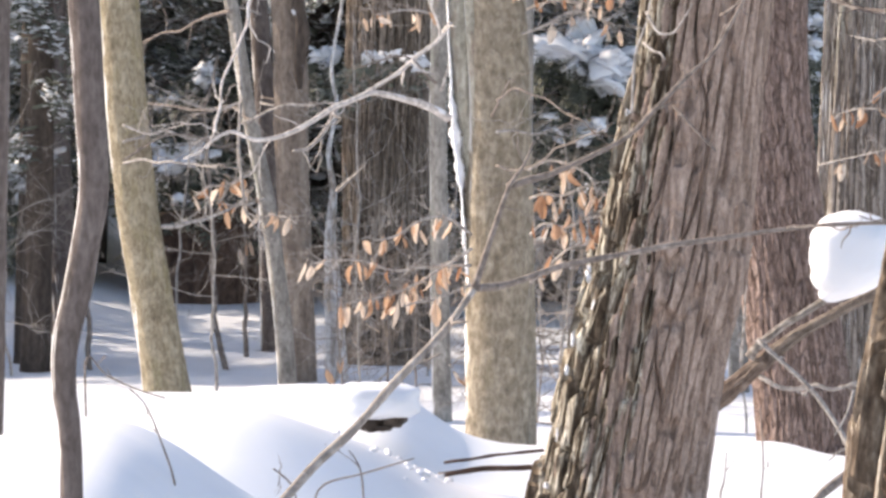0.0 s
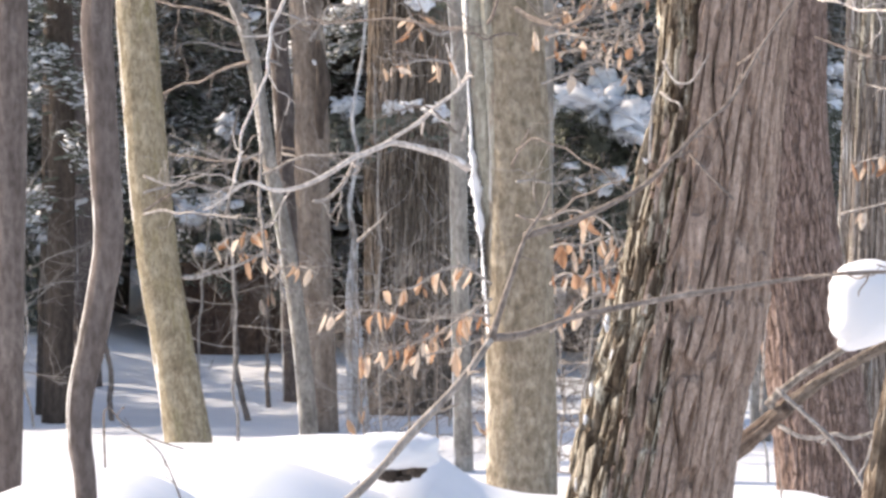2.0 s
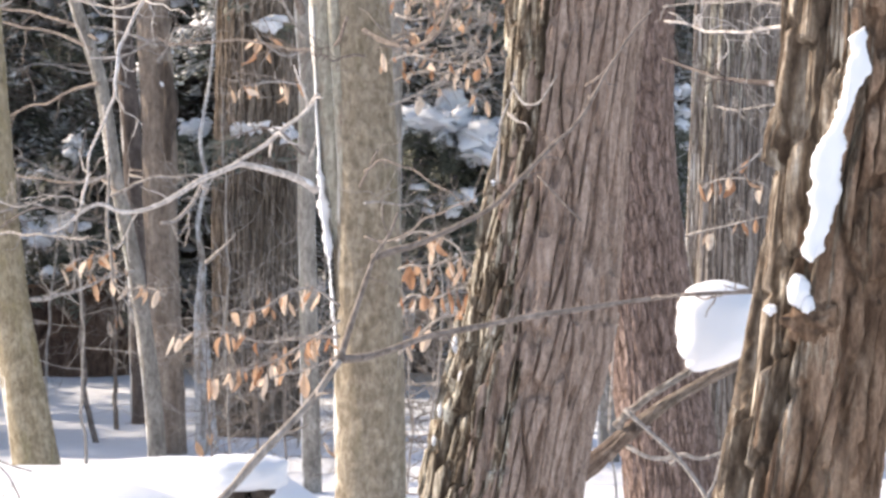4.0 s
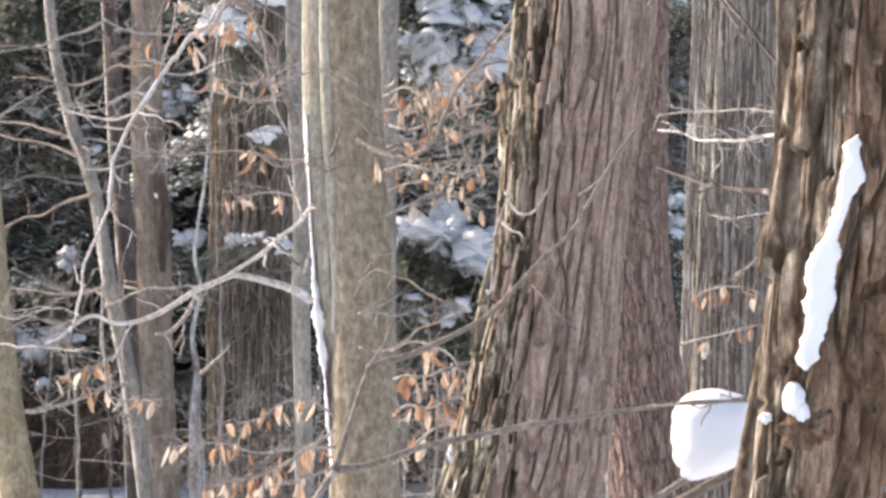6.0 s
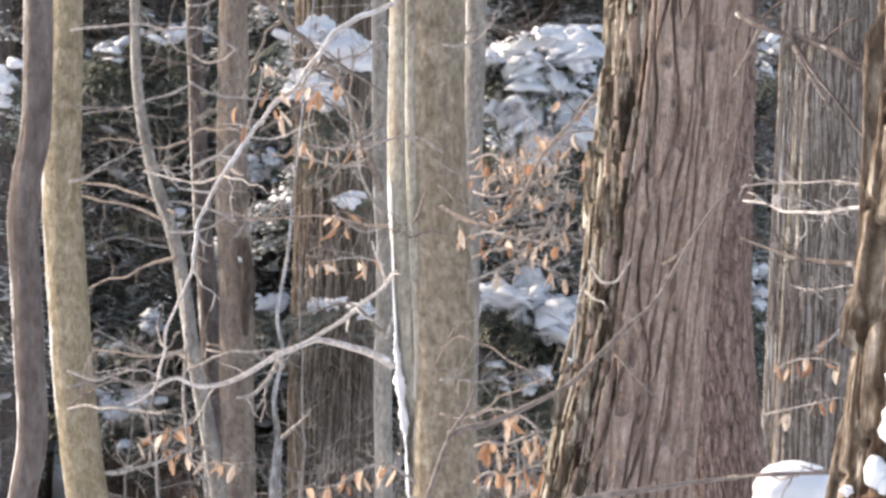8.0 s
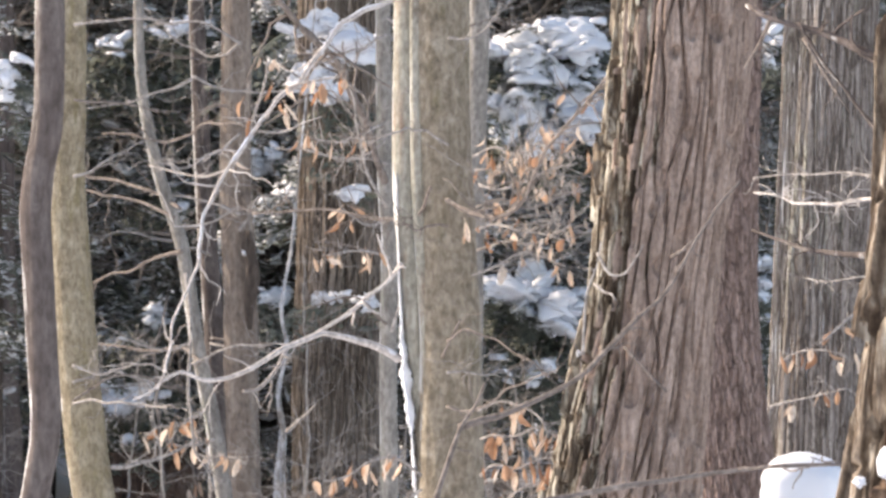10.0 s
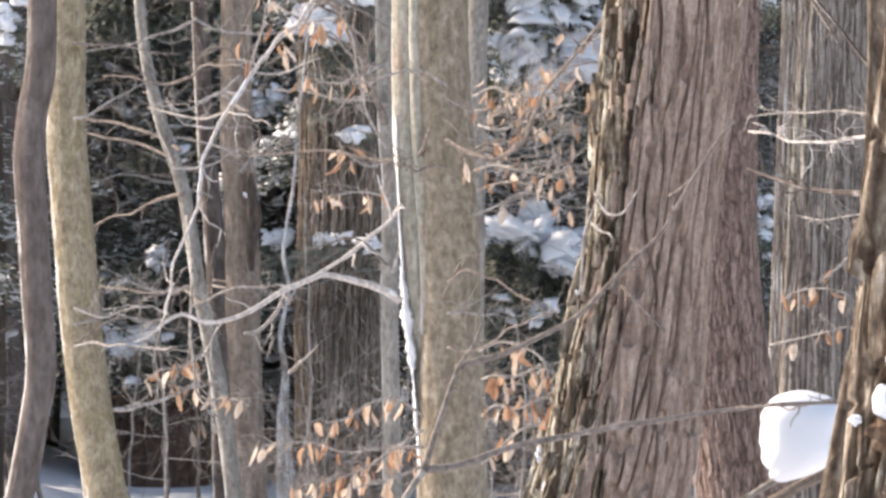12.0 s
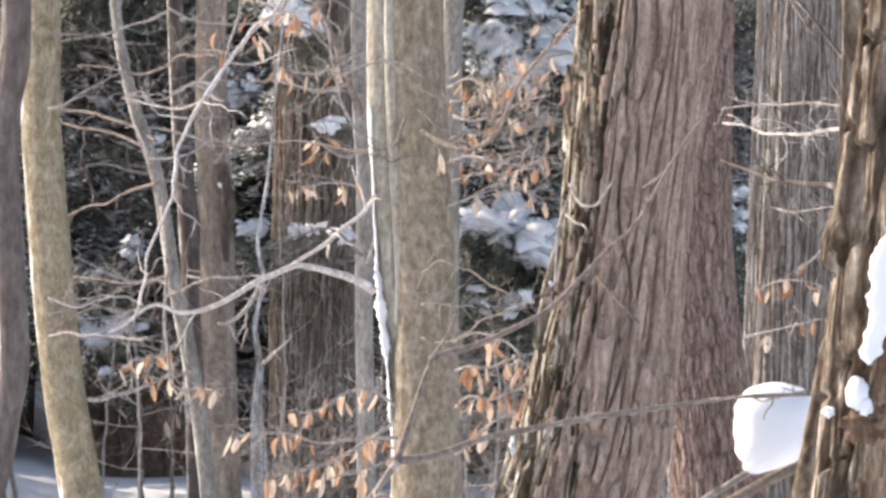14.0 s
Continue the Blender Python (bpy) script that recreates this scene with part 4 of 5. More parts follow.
branch(bent, [(412, 20), (370, 30), (330, 52), (290, 60), (250, 80)], 23.9, 24.9, 7, 3, TWIG_DARK, 7, 0.26, 10)
branch(bent, [(446, 215), (410, 190), (360, 196), (300, 188), (255, 180)], 23.9, 24.6, 6, 3, TWIG_DARK, 7, 0.25, 11)
branch(pale, [(290, 402), (320, 398), (355, 392), (400, 375), (440, 350)], 22.9, 23.4, 9, 4, TWIG, 8, 0.3, 12)
branch(beech, [(850, -95), (825, -45), (755, -40), (675, -55), (600, -52), (535, -48)], 20.3, 20.9, 7, 3, TWIG_DARK, 14, 0.3, 13)
b8, c8 = branch(beech, [(880, -72), (925, -50), (975, -45), (1015, -75), (1055, -165), (1115, -235), (1165, -295)], 20.3, 19.4, 9, 5, TWIG_DARK, 22, 0.35, 14)
hang_leaves(b8, c8, 9, 15, 0.2, 0.07)
branch(beech, [(872, 205), (885, 175), (905, 138)], 20.3, 20.2, 5, 3, TWIG_DARK, 0, 0.1, 16)
branch(slim, [(783, 160), (800, 100), (812, 40), (830, -30)], 22.4, 22.0, 5, 3, TWIG, 4, 0.2, 17)
branch(slim, [(772, -60), (740, -120), (722, -190), (712, -250), (690, -300)], 22.4, 22.0, 6, 3, TWIG, 16, 0.35, 18)
branch(basswood, [(600, 338), (626, 314), (652, 288)], 24.6, 24.4, 7, 2.5, TWIG, 0, 0.1, 19, 0.003)

snow_line(beech, c2, 0.05, 0.75, 0.0045, 0.0035)

# fine crossing limbs between the trunks
rng1 = np.random.default_rng(5)
for k in range(40):
    host, b0, d = [(bent, 430, 23.8), (slim, 775, 22.4), (pale, 220, 22.8), (scarred, 515, 25.2), (beech, 880, 20.2), (thin_brown, 465, 27.6)][k % 6]
    r0 = rng1.uniform(-430, 330)
    side = 1 if rng1.random() < 0.5 else -1
    if host is pale:
        side = 1
    if host is beech:
        side = 1 if rng1.random() < 0.75 else -1
    ln = rng1.uniform(90, 230) * side
    dz = rng1.uniform(-70, 60)
    bow = rng1.uniform(-30, 40)
    branch(host, [(b0, r0), (b0 + ln * 0.35, r0 + dz * 0.4 - bow), (b0 + ln * 0.7, r0 + dz * 0.8 - bow * 0.6), (b0 + ln, r0 + dz)], d, d - rng1.uniform(-0.4, 0.8), 5.2, 2.2, TWIG if rng1.random() < 0.6 else TWIG_DARK, 9, 0.26, 200 + k, 0.048)

# the leaf-bearing sprays
def spray(parent, points, d, count, seed, w=5, twigs=7, mat=TWIG, spread=0.028, length=0.16):
    small = 0.8 if spread > 0.06 else 1.0
    ob, c = branch(parent, points, d, d - 0.25, w, 2.6, mat, twigs, length, seed, 0.015, "spray")
    hang_leaves(ob, c, int(count * 1.8), seed + 1, 0.2, spread, 0.32, small)


spray(beech, [(836, 440), (790, 470), (745, 498), (700, 518), (655, 528), (612, 536)], 20.3, 17, 30, 6, 10)
spray(beech, [(836, 415), (790, 385), (745, 390), (700, 420), (662, 428)], 20.3, 9, 32)
spray(beech, [(836, 470), (770, 470), (700, 480), (640, 462), (590, 460), (550, 468)], 20.4, 8, 34, 6, 12)
spray(beech, [(845, 500), (800, 520), (760, 530), (715, 545)], 20.2, 4, 36)
spray(beech, [(935, 300), (975, 285), (1010, 290), (1045, 312), (1060, 345)], 20.2, 6, 38)
spray(beech, [(940, 350), (965, 342), (1000, 345), (1040, 330), (1075, 350)], 20.3, 7, 40)
spray(beech, [(940, 415), (965, 395), (1000, 402), (1040, 385), (1080, 380)], 20.2, 9, 42)
spray(beech, [(940, 500), (975, 470), (1010, 440), (1050, 425), (1080, 400)], 20.2, 5, 44)
spray(bent, [(455, 300), (425, 318), (400, 330), (375, 328), (350, 345)], 23.6, 6, 46)
spray(bent, [(470, 352), (440, 360), (412, 364), (385, 360)], 23.6, 5, 48)
spray(bent, [(480, 380), (505, 385), (530, 395)], 23.6, 3, 50)
spray(slim, [(778, 30), (750, 22), (715, 20), (670, 28)], 22.3, 6, 52)
spray(slim, [(775, -40), (745, -25), (715, -40), (690, -60)], 22.3, 3, 54)
spray(slim, [(770, -210), (735, -190), (700, -175), (655, -178), (620, -190)], 22.3, 5, 56, 5, 12)
spray(beech, [(560, -215), (575, -250), (610, -275), (660, -285), (690, -290)], 20.2, 7, 58)
spray(beech, [(500, -130), (530, -200), (555, -280), (560, -320)], 20.1, 4, 60)
spray(beech, [(935, -100), (970, -90), (1010, -100), (1060, -125), (1110, -140)], 20.2, 11, 62, 5, 24, spread=0.07, length=0.28)
spray(beech, [(930, -20), (965, -30), (1000, -20), (1050, -10), (1100, 0)], 20.3, 11, 64, 5, 24, spread=0.07, length=0.28)
spray(beech, [(925, -150), (965, -165), (1000, -150), (1060, -185)], 20.3, 12, 66, 5, 22, spread=0.07, length=0.28)
spray(beech, [(930, -60), (975, -72), (1030, -60), (1085, -80), (1130, -95)], 20.6, 9, 76, 4.5, 26, spread=0.08, length=0.26)
spray(beech, [(930, -125), (985, -130), (1040, -150), (1100, -165)], 20.8, 7, 78, 4.5, 24, spread=0.08, length=0.26)
spray(beech, [(925, 20), (980, 2), (1040, 0), (1100, -30)], 20.7, 5, 98, 4.5, 22, spread=0.08, length=0.26)
spray(beech, [(925, 60), (970, 40), (1020, 20), (1090, 45)], 20.4, 3, 68, 5, 14, length=0.25)
spray(maple, [(1450, 292), (1490, 284), (1530, 272), (1590, 258)], 23.6, 4, 70, 5, 8)
spray(maple, [(1470, 215), (1500, 195), (1540, 190), (1590, 200)], 23.6, 6, 72, 4, 8)
spray(maple, [(1610, 120), (1570, 155), (1535, 185)], 23.6, 2, 74, 6, 3)

# the forked sapling before the oak
def stand(name, at_b, at_r, d, label, category):
    x, y, _ = spot(at_b, at_r, d)
    ob = tagged(new(name), label, category)
    ob.location = (x, y, float(ground_height(x, y)) - 0.05)
    return ob


fork = stand("forked_sapling", 340, 1050, 12.4, "thin leaning bare sapling that forks before the oak", "sapling")
g0 = fork.location
low = [(338, 112 + (EYE - g0.z) / 12.4 * GRAIN)]
branch(fork, low + [(440, 945), (500, 884), (560, 820), (620, 760), (690, 685), (760, 610), (800, 560), (835, 510)], 12.4, 12.7, 19, 12, BARK_FORK, 2, 0.2, 80, 0.006, "stem")
branch(fork, [(835, 510), (858, 440), (876, 385), (897, 330), (925, 290), (940, 250)], 12.7, 12.8, 13, 4, TWIG_DARK, 3, 0.15, 81, 0.005)
branch(fork, [(835, 510), (880, 505), (940, 490), (1000, 470), (1060, 455), (1150, 440), (1250, 425), (1350, 410), (1440, 398), (1500, 395), (1600, 394)], 12.7, 12.9, 13, 6, TWIG_DARK, 7, 0.12, 82, 0.006)
branch(fork, [(893, 330), (930, 318), (970, 307), (1045, 273), (1106, 239), (1154, 191), (1215, 130), (1260, 88), (1313, -4), (1350, -60), (1392, -110)], 12.8, 12.9, 12, 4, TWIG_DARK, 6, 0.12, 83, 0.006)
branch(oak, [(1188, 186), (1226, 227), (1264, 265)], 14.7, 14.6, 5, 3, TWIG_DARK, 0, 0.1, 84, 0.004)
branch(oak, [(1115, 200), (1121, 97), (1139, 44), (1147, 0)], 14.72, 14.6, 5, 3, TWIG, 1, 0.1, 85, 0.004)
branch(oak, [(1140, 20), (1150, 40), (1163, 58), (1188, 58), (1205, 35), (1221, 6)], 14.7, 14.55, 5, 3, TWIG, 0, 0.1, 86, 0.003)
branch(oak, [(1135, 75), (1154, 90), (1165, 92), (1173, 104)], 14.7, 14.6, 5, 3, TWIG, 0, 0.1, 87, 0.003)
branch(oak, [(1272, 26), (1290, 15), (1313, -6)], 14.7, 14.6, 5, 3, TWIG_DARK, 0, 0.1, 88, 0.003)

# limbs of the near tree that cross the ribbed one
branch(locust, [(1650, -78), (1623, -78), (1584, -73), (1555, -66), (1517, -68), (1483, -71), (1454, -85), (1412, -88)], 11.1, 11.5, 8, 3.5, TWIG_SUNNY, 18, 0.10, 90, 0.006)
branch(locust, [(1650, -118), (1623, -119), (1570, -125), (1512, -120), (1469, -119), (1410, -114)], 11.1, 11.5, 5, 3, TWIG, 18, 0.10, 91, 0.006)
branch(locust, [(1650, 25), (1613, 23), (1560, 19), (1512, 13), (1464, -3), (1408, -22)], 11.1, 11.5, 13, 4, BARK_SAPLING, 6, 0.10, 92, 0.005)
branch(locust, [(1660, -170), (1623, -208), (1570, -275), (1531, -323), (1490, -390)], 11.1, 11.3, 8, 4, BARK_SAPLING, 5, 0.10, 93, 0.005)
branch(locust, [(1660, -310), (1631, -322), (1580, -350), (1531, -372), (1441, -397), (1400, -420)], 11.1, 11.4, 20, 8, BARK_SAPLING, 6, 0.12, 94, 0.005)
branch(locust, [(1441, -395), (1420, -350), (1395, -310)], 11.4, 11.5, 8, 4, TWIG_DARK, 2, 0.1, 95, 0.004)
branch(locust, [(1500, -362), (1535, -300), (1580, -230)], 11.4, 11.3, 8, 4, TWIG_DARK, 3, 0.1, 96, 0.004)
branch(locust, [(1650, 60), (1600, 62), (1540, 70), (1500, 60)], 11.1, 11.4, 4, 2.5, TWIG, 16, 0.10, 97, 0.006)

# the broken limb that carries the snow cap
limb = stand("broken_limb", 1262, 720, 16.2, "thick broken limb lodged between trunks, split along its length", "dead limb")
limb.location.z = spot(1262, 720, 16.2)[2]


def limb_prong(points, d0, d1, widths, seed, name, mat=BARK_LIMB, label=""):
    c = crooked(points, d0, d1, 0.01, seed, 0.015)
    w = np.interp(np.linspace(0, 1, len(c)), np.linspace(0, 1, len(widths)), widths) / 2 / GRAIN * d0
    s = Shape()
    s.add(*rings(c, w, 40, furrows(9, 0.010, 0.25, seed, 0.3)))
    ob = tagged(new(name, s.mesh(name, mat)), label)
    ob.parent = limb
    ob.matrix_parent_inverse = Matrix.Translation(-limb.location)


limb_prong([(1225, 748), (1268, 709), (1310, 674), (1340, 648), (1360, 632)], 16.1, 16.0, [38, 38, 36, 32, 24], 401, "butt")
limb_prong([(1326, 632), (1340, 613), (1366, 592), (1401, 566), (1446, 536), (1500, 511), (1600, 480)], 16.0, 15.9, [18, 13, 12, 13, 15, 18], 402, "prong", BARK_FORK, "pale weathered strand of the split limb")
limb_prong([(1340, 648), (1386, 612), (1440, 577), (1490, 549), (1540, 522), (1600, 496)], 16.1, 16.1, [28, 22, 19, 19, 22, 24], 403, "prong", BARK_BROWN, "grey-brown lower strand of the split limb")
branch(limb, [(1345, 665), (1377, 683), (1410, 688), (1444, 680), (1473, 688), (1515, 676)], 16.0, 15.8, 9, 6, TWIG, 3, 0.08, 404, 0.006)
branch(limb, [(1340, 600), (1401, 654), (1444, 697), (1478, 745), (1502, 790), (1515, 830)], 15.9, 15.7, 8, 8, TWIG, 3, 0.1, 405, 0.004)
branch(limb, [(1511, 690), (1500, 730), (1478, 770)], 15.8, 15.7, 5, 3, TWIG, 1, 0.1, 406, 0.004)
branch(limb, [(1540, 812), (1500, 840), (1460, 870), (1440, 890)], 15.6, 15.4, 16, 14, TWIG_DARK, 1, 0.1, 407, 0.004)
branch(limb, [(1312, 640), (1318, 560), (1322, 480), (1330, 430)], 16.0, 15.8, 5, 3, TWIG, 5, 0.08, 408, 0.005)

# ---- understory saplings and their maze of twigs ----
TWIGS_PALE = [twig_mesh(700 + k).mesh("branch", TWIG) for k in range(7)]
TWIGS_BROWN = [twig_mesh(720 + k).mesh("branch", TWIG_DARK) for k in range(5)]


def understory(b, d, height, width, count, seed, low=0.25, brown=False, label="bare beech sapling with a maze of fine twigs", leaves=0, reach=0.75):
    rng = np.random.default_rng(seed)
    x, y, _ = spot(b, 0, d)
    g = float(ground_height(x, y))
    root = tagged(new("beech_sapling"), label, "sapling", "bare saplings under the trees")
    root.location = (x, y, g - 0.05)
    zs = np.linspace(0, height, 26)
    lean = rng.normal(0, 0.06, 2)
    c = np.stack([lean[0] * zs + 0.05 * np.sin(zs * 2.1 + seed), lean[1] * zs + 0.04 * np.cos(zs * 1.7), zs], -1)
    c[:, 0] += 0.13 * (fbm(zs * 3.5, seed, 0.3, 3, 3) - 0.5) * np.minimum(1, zs * 3)
    c[:, :2] -= c[0, :2]
    s = Shape()
    s.add(*rings(c, np.linspace(width / 2, width / 6, 26), 8))
    mat = TWIG_DARK if brown else TWIG
    part("stem", s.mesh("stem", mat), root)
    kinds = TWIGS_BROWN if brown else TWIGS_PALE
    for k in range(count):
        z = low + (height - low - 0.1) * (k + rng.uniform(0, 1)) / count
        i = int(z / height * 25)
        f = 1 - 0.5 * z / height
        size = reach * f * rng.uniform(0.6, 1.25)
        m = Matrix.LocRotScale(c[i], Euler((rng.uniform(-0.5, 0.5), rng.uniform(-0.5, 0.25), rng.uniform(0, 6.283))), (size, size, size))
        t = part("branch", kinds[int(rng.integers(len(kinds)))], root, "", m)
        if leaves and rng.random() < leaves:
            for _ in range(3):
                ob = part("leaf", LEAVES[int(rng.integers(len(LEAVES)))], t)
                p = np.array([rng.uniform(0.4, 0.9), rng.normal(0, 0.1), rng.normal(0, 0.05) + 0.08])
                ob.matrix_basis = Matrix.LocRotScale(p, Euler((rng.normal(0, 0.4), rng.normal(0, 0.4), rng.uniform(0, 6.28))), [1 / size] * 3)
    return root


# bearing, distance, height, width, branches, lowest branch, brown, share of leaves
CLEARING = [
    (386, 24.5, 1.3, 0.018, 8, 0.5, False, 0.05), (408, 26.5, 1.7, 0.034, 12, 0.6, True, 0), (443, 27.5, 0.95, 0.03, 5, 0.4, True, 0.15),
    (320, 28.5, 1.5, 0.018, 9, 0.7, False, 0), (595, 25.5, 1.9, 0.016, 22, 0.2, False, 0.05), (640, 24.0, 1.0, 0.012, 14, 0.1, False, 0.1),
    (735, 23.5, 0.9, 0.012, 12, 0.1, True, 0.1), (690, 25.0, 0.8, 0.012, 9, 0.1, True, 0.05), (615, 24.4, 0.9, 0.01, 18, 0.1, True, 0),
]
SHADE = [
    (760, 26.0, 1.6, 0.014, 18, 0.2, False, 0), (985, 24.0, 1.3, 0.016, 16, 0.2, False, 0.1), (1030, 22.5, 1.2, 0.012, 14, 0.4, True, 0.25),
    (965, 27.0, 1.0, 0.012, 16, 0.1, True, 0), (25, 26.0, 1.4, 0.016, 16, 0.3, False, 0),
    (165, 26.5, 2.0, 0.03, 12, 0.9, True, 0), (850, 29.0, 1.4, 0.014, 14, 0.3, False, 0),
]
TRUNK_SIDE = [
    (955, 22.5, 0.8, 0.012, 22, 0.1, False, 0), (1000, 20.6, 0.7, 0.012, 20, 0.1, True, 0), (1045, 24.0, 1.1, 0.014, 24, 0.1, True, 0),
    (1324, 22.0, 0.9, 0.012, 14, 0.2, False, 0),
    (905, 25.5, 0.9, 0.014, 30, 0.1, True, 0), (870, 28.0, 1.0, 0.014, 30, 0.1, True, 0),
]
for k, (b, d, h, w, n, low, brown, leaves) in enumerate(CLEARING + SHADE + TRUNK_SIDE):
    understory(b, d, h, w, n if k < len(CLEARING) + len(SHADE) else n // 2, 800 + k, low, brown, leaves=leaves, label="leafless brown sapling with tangled twigs" if brown else "bare pale beech sapling with a maze of fine twigs")

# ---- snow on trunks and limbs, stump, log, sticks ----
def lump(size, seed, rough=0.25, power=2.0, flat=0.0, u=28, v=18, freq=1.6):
    """A rounded uneven mass, half-sizes in metres."""
    th = np.arange(u) / u * 2 * np.pi
    ph = np.linspace(-np.pi / 2 * 0.98, np.pi / 2 * 0.98, v)
    p, t = np.meshgrid(ph, th, indexing="ij")
    e = 2.0 / power

    def sg(a):
        return np.sign(a) * np.abs(a) ** e
    x, y, z = sg(np.cos(p)) * sg(np.cos(t)), sg(np.cos(p)) * sg(np.sin(t)), sg(np.sin(p))
    w = 1 + rough * 2 * (fbm(x * freq + seed, y * freq, z * freq, seed, 3) - 0.5)
    z = np.where(z < -1 + flat, -1 + flat, z)
    pts = np.stack([x * w * size[0], y * w * size[1], z * w * size[2]], -1).reshape(-1, 3)
    i, j = np.meshgrid(np.arange(v - 1), np.arange(u), indexing="ij")
    a, b = i * u + j, i * u + (j + 1) % u
    faces = np.stack([a, b, b + u, a + u], -1).reshape(-1, 4).tolist() + [list(range(u))[::-1], list(range((v - 1) * u, v * u))]
    s = Shape()
    s.add(pts, faces)
    return s


def snow_lump(b, r, d, wide, high, deep, seed, name="snow_clump", label="small white clump of snow stuck to the bark", **kw):
    k = d / GRAIN / 2
    ob = tagged(new(name, lump((wide * k, deep, high * k), seed, **kw).mesh(name, SNOW)), label, "snow", "snow clumps on the bark" if name == "snow_clump" else "")
    ob.location = spot(b, r, d)
    return ob


def snow_streak(points, d, deep, seed, label):
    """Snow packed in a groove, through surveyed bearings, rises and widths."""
    p = np.array([np.append(spot(b, r, d), w / 2 / GRAIN * d) for b, r, w in points])
    base = p[0, :3].copy()
    c = glide(p, 0.008)
    n, sides = len(c), 14
    a = np.arange(sides) / sides * 2 * np.pi
    k = np.arange(n)[:, None] * 0.008
    jag = np.clip(1.0 + 3.0 * (fbm(k * 9, np.cos(a)[None, :] * 1.3 + seed, 0.2, seed, 2) - 0.5) + 2.2 * (fbm(k * 45, np.cos(a)[None, :] * 4, 0.6, seed + 2, 3) - 0.5), 0.12, 2.2)
    w = c[:, 3:4] * jag * np.minimum(1, np.minimum(np.arange(n), np.arange(n)[::-1])[:, None] / 4 + 0.1)
    v = np.stack([c[:, 0:1] + np.cos(a)[None, :] * w, c[:, 1:2] - np.sin(a)[None, :] * deep * (0.6 + 0.4 * jag), c[:, 2:3] + 0 * w], -1) - base
    i, j = np.meshgrid(np.arange(n - 1), np.arange(sides), indexing="ij")
    q, e = i * sides + j, i * sides + (j + 1) % sides
    s = Shape()
    s.add(v.reshape(-1, 3), np.stack([q, e, e + sides, q + sides], -1).reshape(-1, 4).tolist() + [list(range(sides))[::-1], list(range((n - 1) * sides, n * sides))])
    ob = tagged(new("snow_streak", s.mesh("snow_streak", SNOW)), label, "snow")
    ob.location = base
    return ob


# the fused side stem of the tan beech
c = np.array([np.append(spot(b, r, 20.49), w / 2 / GRAIN * 20.49) for b, r, w in [(846, 380, 20), (836, 255, 36), (820, 105, 44), (812, 0, 46), (806, -95, 46), (805, -250, 44), (806, -480, 42)]])
c = glide(c, 0.03)
s = Shape()
s.add(*rings(c[:, :3], c[:, 3], 40, skin(0.006, 611)))
ob = new("side_stem", s.mesh("side_stem", BARK_STEM))
ob.parent = beech
ob.matrix_parent_inverse = Matrix.Translation(-beech.location)
c = np.array([np.append(spot(b, r, 20.43), w / 2 / GRAIN * 20.43) for b, r, w in [(850, 330, 8), (846, 255, 16), (840, 105, 22), (833, 0, 22), (828, -95, 24), (824, -250, 22), (822, -480, 22)]])
c = glide(c, 0.03)
s = Shape()
s.add(*rings(c[:, :3], c[:, 3], 24, skin(0.004, 617)))
ob = new("ridge", s.mesh("ridge", BARK_STEM))
ob.parent = beech
ob.matrix_parent_inverse = Matrix.Translation(-beech.location)

snow_streak([(790, -120, 2), (793, 0, 3), (796, 90, 4), (800, 160, 6), (803, 205, 14), (805, 240, 20), (809, 270, 10), (815, 300, 12), (819, 350, 6), (824, 410, 9), (830, 470, 10), (834, 520, 6)], 20.47, 0.03, 3, "thin streak of snow plastered along the tan trunk")
snow_streak([(1768, -78, 34), (1760, -50, 34), (1752, 0, 30), (1738, 60, 32), (1720, 110, 36), (1706, 170, 38), (1694, 230, 38), (1682, 290, 34), (1672, 340, 34)], 10.82, 0.014, 5, "long streak of snow packed into a bark furrow")
ob = new("branch_collar", lump((0.06, 0.035, 0.045), 33, 0.5, 2.0, 0.0, 40, 26, 3.0).mesh("branch_collar", BARK_PLATES))
ob.location = spot(1676, 446, 10.86) - np.array(locust.location)
ob.parent = locust
tagged(ob, "swollen collar of a lost branch")
snow_lump(1650, 392, 10.85, 42, 58, 0.03, 7, rough=0.35, freq=1.8)
snow_lump(1664, 418, 10.85, 26, 46, 0.03, 17, rough=0.35, freq=1.8)
snow_lump(1600, 424, 10.86, 22, 18, 0.02, 8, rough=0.7, freq=2.2)
snow_streak([(519, 17, 8), (523, 22, 13), (528, 27, 10), (531, 31, 6)], 25.34, 0.012, 9, "small patch of snow caught in a bark scar")
for k, (b, r, w, h) in enumerate([(1040, 484, 16, 34), (1050, 542, 18, 24), (1108, 198, 13, 13), (1002, 655, 12, 22), (1012, 600, 12, 30), (966, 860, 16, 14), (985, 770, 8, 30), (1092, 390, 7, 24)]):
    snow_lump(b, r, 14.90, w * 0.6, h * 0.7, 0.012, 30 + k, rough=0.95, freq=3.2)

# the deep cap of snow on the broken limb
cap = lump((0.135, 0.16, 0.139), 21, 0.06, 2.8, 0.0, 48, 30, 2.2)
cap = cap.v[0]
zz = cap[:, 2] / 0.150
cap[:, 0] *= 1 - 0.03 * np.clip(zz, 0, 1)
cap[:, 2] += 0.40 * np.clip(-zz, 0, 1) * (cap[:, 0] + 0.03)
groove = (1.3 * np.exp(-((zz + 0.60) / 0.06) ** 2) + 0.6 * np.exp(-((zz + 0.22) / 0.05) ** 2) + 0.35 * np.exp(-((zz - 0.25) / 0.04) ** 2)) * np.clip(-cap[:, 0] / 0.1, 0, 1)
cap[:, 0] *= 1 - 0.10 * groove
s = Shape()
